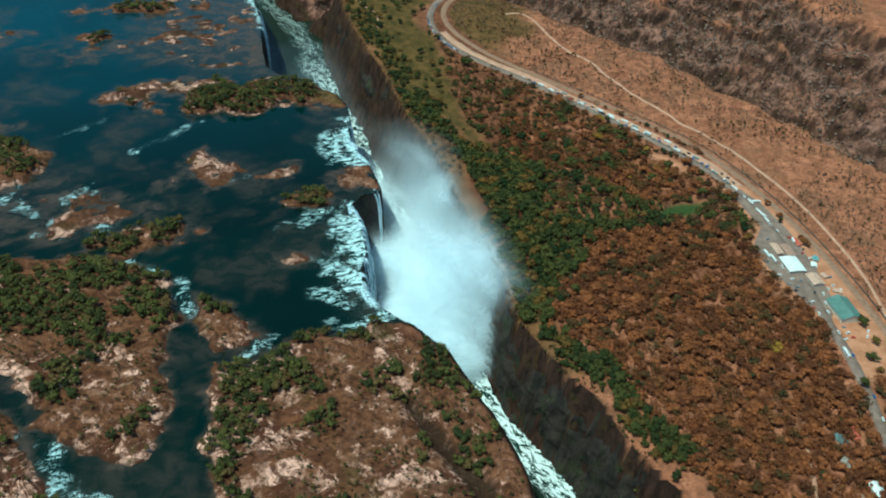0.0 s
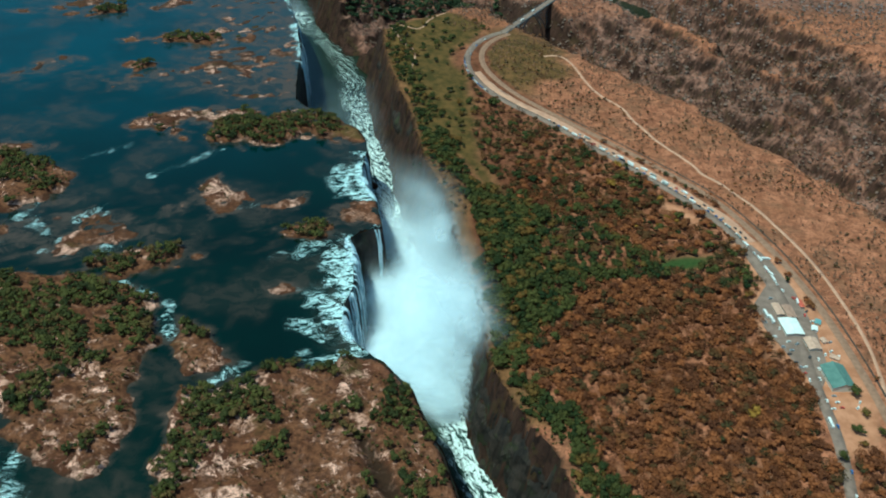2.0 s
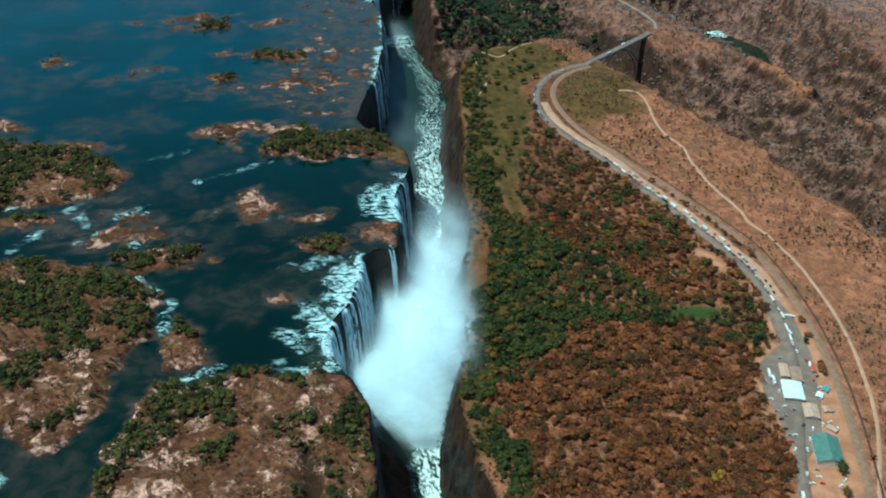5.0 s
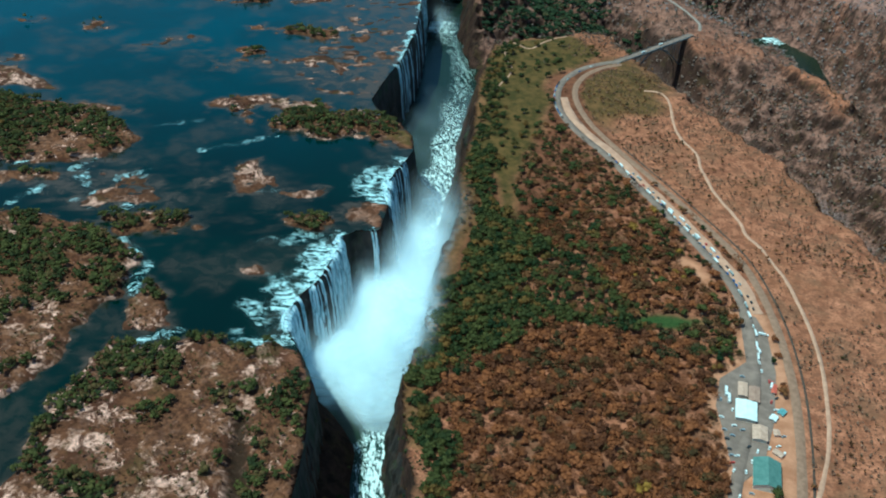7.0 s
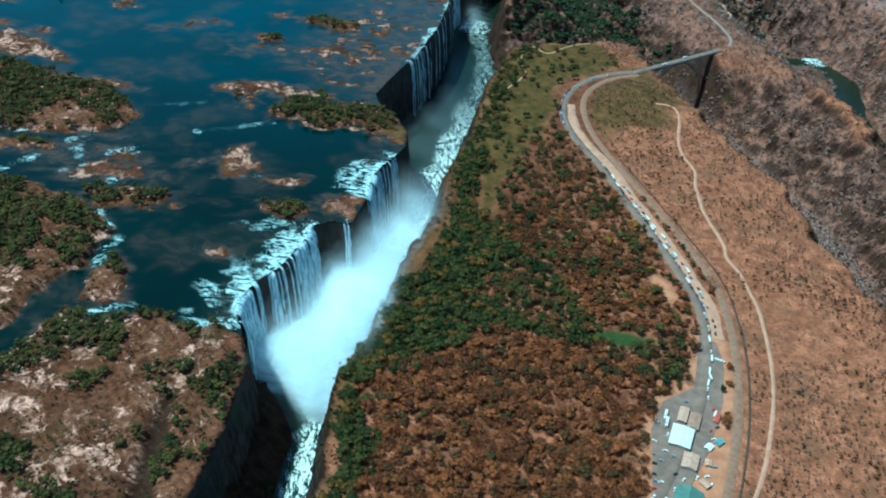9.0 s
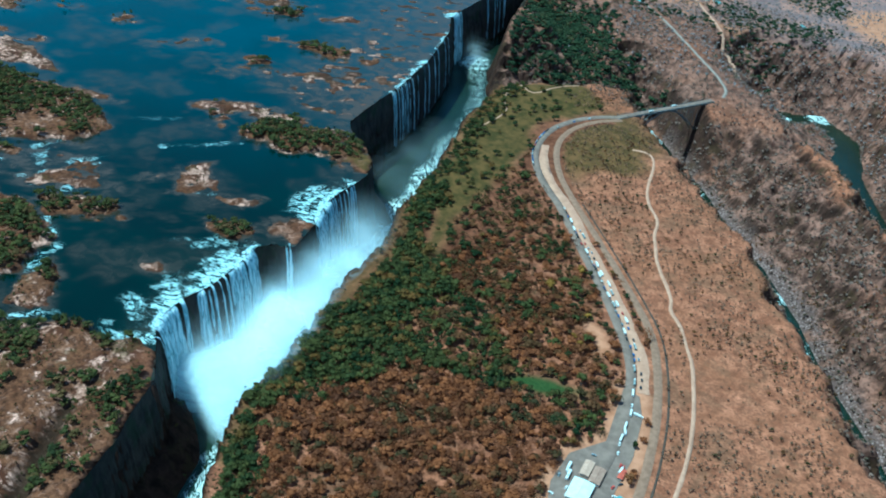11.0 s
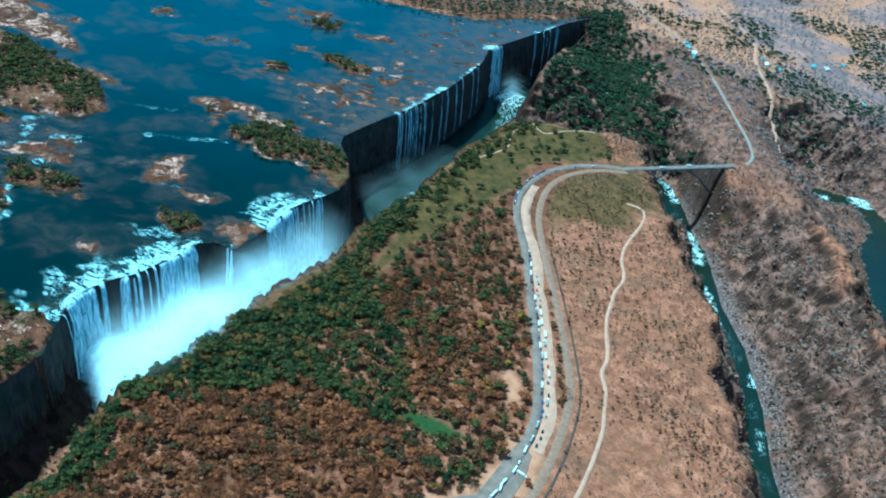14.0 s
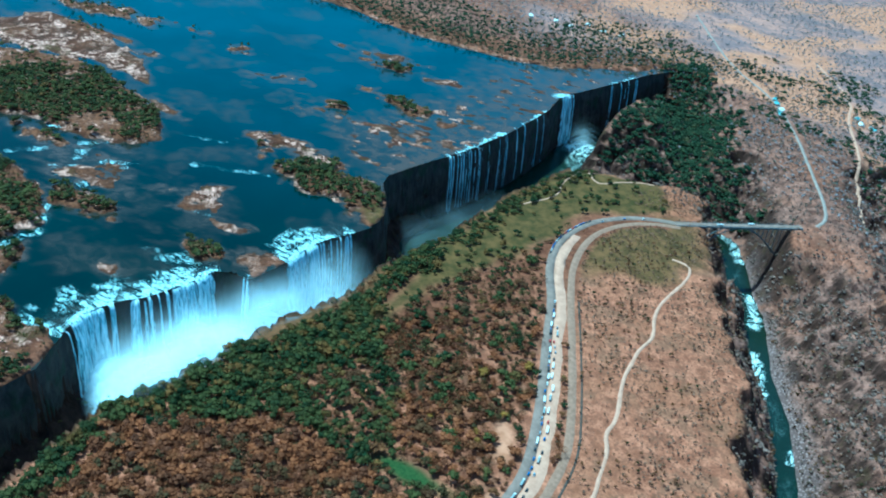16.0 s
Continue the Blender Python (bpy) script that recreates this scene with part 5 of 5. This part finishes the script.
# ---- paths on the grassy point and by the houses ----
ribbon("viewpoint_path", [(-77, 811), (-78, 833), (-82, 856), (-100, 872), (-112, 900), (-124, 920)], (-0.9, -0.7, 0, 0.7, 0.9), (-0.2, 0.2, 0.2, 0.2, -0.2), M_DIRT, "thin pale path along the grassy point", "footpath", 0.6)
ribbon("viewpoint_path_east", [(-117, 917), (-86, 903), (-84, 935), (-70, 962)], (-0.9, -0.7, 0, 0.7, 0.9), (-0.2, 0.2, 0.2, 0.2, -0.2), M_DIRT, "thin pale path across the grassy point", "footpath", 0.6)
ribbon("house_track", [(201, 368), (198, 352), (194, 322), (192, 300)], (-1.2, -0.9, 0, 0.9, 1.2), (-0.2, 0.2, 0.2, 0.2, -0.2), M_DIRT, "short dirt track between dry trees", "track", 0.8)
# a thin dark line along the railway, laid as a narrow brown strip
M_DARKLINE = plain_material("dark_brown_line", (0.05, 0.032, 0.024), (0.10, 0.065, 0.045), 2)
ribbon("drain", [(x + 5.6, y + 3.4) for x, y in RAIL[5:14]], (-0.9, -0.5, 0, 0.5, 0.9), (-0.2, 0.3, 0.3, 0.3, -0.2), M_DARKLINE, "thin dark brown line running beside the railway", "drain", 0.5)

# ---- car park ----
bm = bmesh.new()
cx_, cy_ = np.mean([p[0] for p in CAR_PARK]), np.mean([p[1] for p in CAR_PARK])
lot = [bm.verts.new((x, y, 2.32)) for x, y in CAR_PARK]
low = [bm.verts.new((cx_ + (x - cx_) * 1.02, cy_ + (y - cy_) * 1.02, 1.6)) for x, y in CAR_PARK]
bm.faces.new(lot)
for k in range(len(lot)):
    bm.faces.new((lot[k], low[k], low[(k + 1) % len(lot)], lot[(k + 1) % len(lot)]))
bmesh.ops.recalc_face_normals(bm, faces=bm.faces[:])
me = bpy.data.meshes.new("car_park")
bm.to_mesh(me)
bm.free()
me.materials.append(M_ASPHALT)
tagged(new("pavement_car_park", me), "grey asphalt car park beside the road", "car park", kind="structure")

# ---- buildings ----
M_PLASTER = plain_material("pale_plaster", (0.55, 0.47, 0.38), (0.66, 0.58, 0.48), 2)
M_GREENROOF = plain_material("green_sheet_roof", (0.10, 0.165, 0.135), (0.15, 0.225, 0.19), 3, 0.6)
M_TEALROOF = plain_material("teal_sheet_roof", (0.14, 0.26, 0.26), (0.24, 0.38, 0.37), 3, 0.5)
M_WHITEROOF = plain_material("white_sheet_roof", (0.68, 0.67, 0.62), (0.82, 0.81, 0.76), 3, 0.5)
M_BROWNROOF = plain_material("brown_sheet_roof", (0.30, 0.17, 0.12), (0.42, 0.25, 0.18), 2, 0.7)
M_PINKROOF = plain_material("faded_tile_roof", (0.45, 0.27, 0.19), (0.60, 0.38, 0.28), 2, 0.8)
M_REDROOF = plain_material("red_sheet_roof", (0.40, 0.08, 0.05), (0.55, 0.13, 0.08), 2, 0.6)
M_THATCH = plain_material("grey_thatch", (0.20, 0.17, 0.14), (0.34, 0.30, 0.25), 1)
M_GLASS = plain_material("dark_glass", (0.02, 0.025, 0.03), (0.04, 0.05, 0.055), 1, 0.12, 0.0, 0.6)
M_WOOD = plain_material("brown_door", (0.12, 0.07, 0.04), (0.20, 0.12, 0.07), 1)


def building(name, label, category, at, size, turn, roof, pitch=0.28, ribs=0, group=""):
    """Walls, a gabled roof with eaves, a door and windows; long side along y."""
    w, l, h = size
    x, y = at
    ground_z = float(land_height(np.array([x * 1.0]), np.array([y * 1.0]))[0])
    ob = thing(name, label, category, group, (x, y, max(ground_z, -40) - 0.3), turn)
    part("wall", box(bmesh.new(), (w, l, h + 0.6), (0, 0, h / 2 - 0.3), 0.05), M_PLASTER, ob)
    rise, eave = w * pitch, 0.5
    for s in (-1, 1):
        bm = bmesh.new()
        half = w / 2 + eave
        edge = [(0, h + rise), (s * half, h - rise * eave / half), (s * half, h - rise * eave / half + 0.14), (0, h + rise + 0.16)]
        ends = [[bm.verts.new((px, yy, pz)) for px, pz in edge] for yy in (-l / 2 - eave, l / 2 + eave)]
        bm.faces.new(ends[0])
        bm.faces.new(ends[1][::-1])
        for k in range(4):
            bm.faces.new((ends[0][k], ends[1][k], ends[1][(k + 1) % 4], ends[0][(k + 1) % 4]))
        for k in range(ribs):
            yy = -l / 2 + l * (k + 0.5) / ribs
            part("roof_seam", tube(bmesh.new(), (0, yy, h + rise + 0.17), (s * half, yy, h - rise * eave / half + 0.16), 0.06, 0.06, 4), roof, ob)
        bmesh.ops.recalc_face_normals(bm, faces=bm.faces[:])
        part("roof_slope", bm, roof, ob)
    part("ridge_cap", tube(bmesh.new(), (0, -l / 2 - eave, h + rise + 0.15), (0, l / 2 + eave, h + rise + 0.15), 0.14, 0.14, 6), roof, ob)
    for s in (-1, 1):
        gable = bmesh.new()
        a, b, c = ((-w / 2, s * l / 2, h), (w / 2, s * l / 2, h), (0, s * l / 2, h + rise))
        front = [gable.verts.new(p) for p in (a, b, c)]
        back = [gable.verts.new((p[0], p[1] - s * 0.2, p[2])) for p in (a, b, c)]
        gable.faces.new(front)
        gable.faces.new(back[::-1])
        for k in range(3):
            gable.faces.new((front[k], back[k], back[(k + 1) % 3], front[(k + 1) % 3]))
        bmesh.ops.recalc_face_normals(gable, faces=gable.faces[:])
        part("gable", gable, M_PLASTER, ob)
    part("door", box(bmesh.new(), (0.08, 0.7, 1.3), (w / 2 + 0.03, 0, 0.95), 0.02), M_WOOD, ob, "brown wooden door")
    n = max(1, int(l / 4))
    for s in (-1, 1):
        for k in range(n):
            yy = -l / 2 + l * (k + 0.5) / n
            if s > 0 and abs(yy) < 1.0:
                continue
            frame_ob = part("window", box(bmesh.new(), (0.1, 1.1, 0.7), (s * (w / 2 + 0.02), yy, 1.3), 0.02), M_WHITEROOF, ob)
            part("pane", box(bmesh.new(), (0.06, 0.95, 0.56), (s * (w / 2 + 0.06), yy, 1.3)), M_GLASS, frame_ob)
    return ob


building("market_hall", "large hall with a green sheet-metal gable roof", "building", (249, 454), (13.5, 19.5, 3.4), 13, M_GREENROOF, 0.2, 10)
building("border_office", "square office under a low white sheet roof in the car park", "building", (228, 497), (11.0, 15.0, 2.8), 13, M_WHITEROOF, 0.05, 9)
building("customs_shed", "low shed with a brown sheet roof beside the car park", "building", (229, 513), (5.5, 12.0, 2.4), 13, M_BROWNROOF, 0.08, 6)
building("customs_shed", "narrow shed with a faded tile roof beside the car park", "building", (222, 514), (4.5, 11.0, 2.2), 13, M_PINKROOF, 0.08, 6)
building("shop", "small shop with a faded tile roof by the road", "building", (239, 483), (7.5, 10.5, 2.6), 13, M_PINKROOF, 0.12, 5)
building("stall", "small market stall under a red sheet roof", "building", (238, 524), (2.2, 7.0, 1.9), 10, M_REDROOF, 0.12, 3, "stalls by the road")
building("stall", "low pale canopy beside the market hall", "building", (251, 474), (3.0, 5.0, 1.8), 70, M_PINKROOF, 0.12, 3, "stalls by the road")
building("stall", "small market stall under a pale sheet roof", "building", (243, 500), (3.0, 4.0, 1.8), -10, M_WHITEROOF, 0.15, 3, "stalls by the road")
building("stall", "small market stall under a teal sheet roof", "building", (246, 507), (3.0, 4.4, 1.8), -16, M_TEALROOF, 0.15, 3, "stalls by the road")
building("stall", "small market stall under a faded tile roof", "building", (247, 489), (2.8, 3.6, 1.8), 24, M_PINKROOF, 0.15, 3, "stalls by the road")
building("house", "small house with a teal roof among dry trees", "house", (215, 345), (4.0, 6.5, 2.2), 25, M_TEALROOF, 0.2, 4, "houses among dry trees")
building("house", "narrow house with a red roof among dry trees", "house", (224, 350), (3.0, 8.0, 2.2), 2, M_REDROOF, 0.2, 4, "houses among dry trees")
building("house", "round-edged hut under grey thatch among dry trees", "house", (214, 329), (5.0, 5.0, 2.0), 40, M_THATCH, 0.35, 0, "houses among dry trees")
building("house", "house with a pale sheet roof beside the trees", "house", (224, 313), (5.0, 8.0, 2.3), 20, M_WHITEROOF, 0.2, 4, "houses among dry trees")
building("house", "house with a brown roof beside the trees", "house", (214, 306), (5.0, 7.0, 2.3), 70, M_BROWNROOF, 0.2, 4, "houses among dry trees")
building("lodge", "low lodge with a red roof above the gorge", "house", (66, 1160), (6.0, 12.0, 2.4), 40, M_REDROOF, 0.2, 4)
for k, (x, y, t) in enumerate([(-209, 1301, 30), (-198, 1292, 50), (-182, 1280, 20), (-172, 1268, 60), (-133, 1363, 10), (-118, 1352, 40), (-103, 1355, 70),
                               (-90, 1420, 20), (-77, 1432, 50), (-76, 1470, 15), (14, 1358, 40), (-449, 1257, 20), (-499, 1237, 40), (-496, 1203, 30), (-543, 1168, 60), (-470, 1240, 15), (-520, 1196, 50)]):
    white = k % 3 == 2 or x < -400
    building("bungalow", "far bungalow with a %s roof on the plateau" % ("white" if white else "teal"), "house", (x, y), (5.5, 9.0 + k % 4, 2.4), t,
             M_WHITEROOF if white else M_TEALROOF, 0.2, 0, "bungalows on the far plateau")

# ---- vehicles ----
M_TYRE = plain_material("tyre_rubber", (0.015, 0.015, 0.015), (0.03, 0.03, 0.03), 0.3)
M_WHITEPAINT = plain_material("white_paint", (0.74, 0.71, 0.67), (0.82, 0.79, 0.75), 1, 0.35)
M_REDPAINT = plain_material("red_paint", (0.42, 0.05, 0.04), (0.50, 0.07, 0.05), 1, 0.35)
M_BLUEPAINT = plain_material("blue_paint", (0.05, 0.12, 0.30), (0.07, 0.16, 0.38), 1, 0.35)
M_DARKPAINT = plain_material("dark_paint", (0.03, 0.032, 0.035), (0.06, 0.06, 0.065), 1, 0.35)
M_SILVERPAINT = plain_material("silver_paint", (0.42, 0.43, 0.44), (0.52, 0.53, 0.54), 1, 0.3, 0.5)
M_CANVAS = plain_material("grey_canvas", (0.24, 0.25, 0.24), (0.34, 0.35, 0.33), 1)


def wheels(ob, places, r, width):
    for x, y in places:
        bm = bmesh.new()
        tube(bm, (x, y - width / 2, r), (x, y + width / 2, r), r, r, 10)
        wheel = part("wheel", bm, M_TYRE, ob)
        hub = bmesh.new()
        tube(hub, (x, y - width / 2 - 0.01, r), (x, y + width / 2 + 0.01, r), r * 0.5, r * 0.5, 8)
        part("rim", hub, M_SILVERPAINT, wheel)


def tapered(size, top, at, bevel):
    """A box whose upper face is shorter and narrower."""
    bm = bmesh.new()
    box(bm, size, at)
    for v in bm.verts:
        if v.co.z > at[2]:
            v.co.x, v.co.y = at[0] + (v.co.x - at[0]) * top, at[1] + (v.co.y - at[1]) * (0.5 + top / 2)
    bmesh.ops.bevel(bm, geom=bm.edges[:], offset=bevel, segments=2, affect="EDGES")
    return bm


def car(label, paint):
    ob = thing("car", label, "car", "cars by the road")
    part("body", tapered((2.9, 1.2, 0.5), 0.95, (0, 0, 0.5), 0.08), paint, ob)
    cabin = part("cabin", tapered((1.6, 1.08, 0.42), 0.72, (-0.1, 0, 0.92), 0.04), M_GLASS, ob, "dark glazed cabin")
    part("roof", box(bmesh.new(), (1.1, 0.92, 0.05), (-0.1, 0, 1.14), 0.02), paint, cabin)
    for s in (-1, 1):
        part("headlight", box(bmesh.new(), (0.06, 0.22, 0.12), (1.42, s * 0.42, 0.55), 0.02), M_WHITEPAINT, ob, "clear headlight")
    wheels(ob, [(x, y) for x in (-0.9, 0.9) for y in (-0.56, 0.56)], 0.24, 0.16)
    return ob


def truck(label, paint, load):
    ob = thing("truck", label, "truck", "queue of trucks by the road")
    cab = part("cab", tapered((1.5, 1.55, 1.5), 0.9, (3.9, 0, 1.15), 0.1), paint, ob)
    part("windscreen", box(bmesh.new(), (0.06, 1.25, 0.55), (4.62, 0, 1.45), 0.02), M_GLASS, cab)
    part("chassis", box(bmesh.new(), (8.6, 0.9, 0.25), (0.3, 0, 0.5), 0.03), M_DARKPAINT, ob)
    part("trailer", box(bmesh.new(), (6.6, 1.6, 1.7), (-0.8, 0, 1.5), 0.06), load, ob, "boxy trailer")
    wheels(ob, [(x, y) for x in (-3.4, -2.6, 2.3, 3.9) for y in (-0.68, 0.68)], 0.32, 0.22)
    for piece in ob.children_recursive:
        piece.data.transform(Matrix.Scale(0.72, 4))
    return ob


def bus(label, paint):
    ob = thing("bus", label, "bus", "buses in the car park")
    part("body", box(bmesh.new(), (7.4, 1.6, 1.55), (0, 0, 1.15), 0.14), paint, ob)
    for s in (-1, 1):
        part("window_band", box(bmesh.new(), (6.6, 0.04, 0.55), (0, s * 0.81, 1.4), 0.01), M_GLASS, ob)
    part("windscreen", box(bmesh.new(), (0.04, 1.3, 0.7), (3.71, 0, 1.35), 0.01), M_GLASS, ob)
    part("roof_hatch", box(bmesh.new(), (1.2, 0.7, 0.12), (-1.5, 0, 1.98), 0.03), M_SILVERPAINT, ob)
    wheels(ob, [(x, y) for x in (-2.3, 2.4) for y in (-0.7, 0.7)], 0.34, 0.22)
    return ob


CARS = [car("white car parked beside the road", M_WHITEPAINT), car("silver car parked beside the road", M_SILVERPAINT),
        car("dark car parked beside the road", M_DARKPAINT), car("red car parked beside the road", M_REDPAINT), car("blue car parked beside the road", M_BLUEPAINT)]
TRUCKS = [truck("white truck with a white box trailer in the queue", M_WHITEPAINT, M_WHITEPAINT), truck("white truck with a grey canvas trailer in the queue", M_WHITEPAINT, M_CANVAS),
          truck("red truck with a white trailer in the queue", M_REDPAINT, M_WHITEPAINT), truck("blue truck with a dark trailer in the queue", M_BLUEPAINT, M_DARKPAINT)]
BUSES = [bus("long white coach parked in the car park", M_WHITEPAINT)]
placed_kinds = set()


def park(ob, x, y, z, heading):
    m = pose(x, y, z, 0, 0, heading)
    if ob.name in placed_kinds:
        copy_thing(ob, m)
    else:
        placed_kinds.add(ob.name)
        ob.matrix_basis = m


lx, ly, ldx, ldy = even(ROAD, 1.0)
road_top = land_height(lx, ly) + 0.42


def along_road(first, last, offset, gap, kinds, seed, spread=0.3):
    rng = random.Random(seed)
    i = int(np.argmin(np.hypot(lx - first[0], ly - first[1])))
    end = int(np.argmin(np.hypot(lx - last[0], ly - last[1])))
    while i < end:
        ob = rng.choices(kinds, [3 if k % 4 == 0 else 1.2 for k in range(len(kinds))])[0]
        half = 3.5 if ob in TRUCKS else 1.7
        i += int(half)
        if i >= end:
            break
        o = offset + rng.uniform(-spread, spread)
        px, py = lx[i] + ldy[i] * o, ly[i] - ldx[i] * o
        under = float(land_height(np.array([px]), np.array([py]))[0]) + 0.25
        park(ob, px, py, max(float(road_top[i]) - 0.02 if abs(o) < 3 else under, under), math.degrees(math.atan2(ldy[i], ldx[i])) + rng.uniform(-3, 3))
        i += int(half + gap * rng.uniform(0.3, 1.6)) + 1


along_road((222, 545), (52, 744), 2.3, 3.6, TRUCKS + CARS, 31, 0.7)
along_road((205, 592), (80, 718), 5.8, 6.0, TRUCKS[:2] + CARS, 33, 1.0)
along_road((0, 783), (-32, 852), -2.4, 0.6, CARS, 35, 0.15)
along_road((-33, 860), (-18, 912), 2.0, 14, CARS, 36)
along_road((241, 300), (236, 440), 2.2, 16, CARS, 37)
rng = random.Random(41)
for x, y, h in [(221, 495, 100), (225, 483, 20), (230, 482, 30), (221, 477, 15), (224, 471, 15), (227, 464, 15), (231, 455, 40), (232, 461, 40), (236, 471, 70),
                (219, 526, 20), (225, 544, 105), (228, 537, 105), (239, 513, 95), (241, 518, 60), (243, 508, 20), (244, 499, 90), (251, 489, 30), (246, 476, 95),
                (245, 439, 10), (246, 434, 10), (248, 430, 15), (243, 428, 12), (259, 437, 60), (257, 432, 60), (241, 470, 100), (240, 461, 100), (239, 452, 100),
                (229, 460, 30), (226, 475, 20), (217, 486, 15), (233, 450, 75), (234, 530, 100), (250, 480, 40), (254, 476, 80), (213, 500, 100)]:
    at_z = float(land_height(np.array([x * 1.0]), np.array([y * 1.0]))[0]) + 0.06
    park(rng.choices(CARS, (5, 2, 1, 1, 1))[0], x, y, 2.34 if inside(x, y, CAR_PARK) else at_z, h + rng.uniform(-12, 12))
for x, y, h in ((214, 508, 105), (217, 503, 105), (239, 415, 100)):
    park(BUSES[0], x, y, 2.36, h)
for k, x, y, h in ((2, 222, 555, 125), (0, 221, 572, 10), (2, 236, 527, 95)):
    park(TRUCKS[k], x, y, 2.36, h)
bridge_turn = math.degrees(math.atan2(112, 41))
for f, o, k in ((0.33, 1.2, 0), (0.6, -1.3, 0)):
    p = BRIDGE_A.lerp(BRIDGE_B, f)
    park(CARS[0] if k else TRUCKS[0], p.x + o, p.y - o * 0.36, 2.58, bridge_turn)

# a few trees that stand out by their colour
gold = leaf_material("golden_leaves", (0.32, 0.17, 0.03), (0.50, 0.28, 0.05), (0.40, 0.22, 0.04), 0.1)
gold_kinds = [tree_kind("golden_tree", "golden-yellow tree standing out from the brown wood", "tree", "golden trees", "full", k, gold) for k in range(3)]
gx_, gy_ = np.array([196.0, 160.0, 131.0, 117.0, 150.0, 154.0, 112.0, 148.0]), np.array([409.0, 602.0, 588.0, 672.0, 630.0, 606.0, 640.0, 594.0])
plant(gold_kinds, (gx_, gy_), 4.2, 527, 0.3)
yard_kinds = [tree_kind("shade_tree", "dark olive shade tree beside the market yard", "tree", "trees by the yard", "full", k, M_EVERGREEN) for k in range(3)]
plant(yard_kinds, (np.array([257.0, 260.0, 253.0, 254.0, 266.0, 239.0, 258.0, 232.0]), np.array([443.0, 427.0, 411.0, 402.0, 413.0, 388.0, 386.0, 549.0])), 3.4, 529, 0.3)
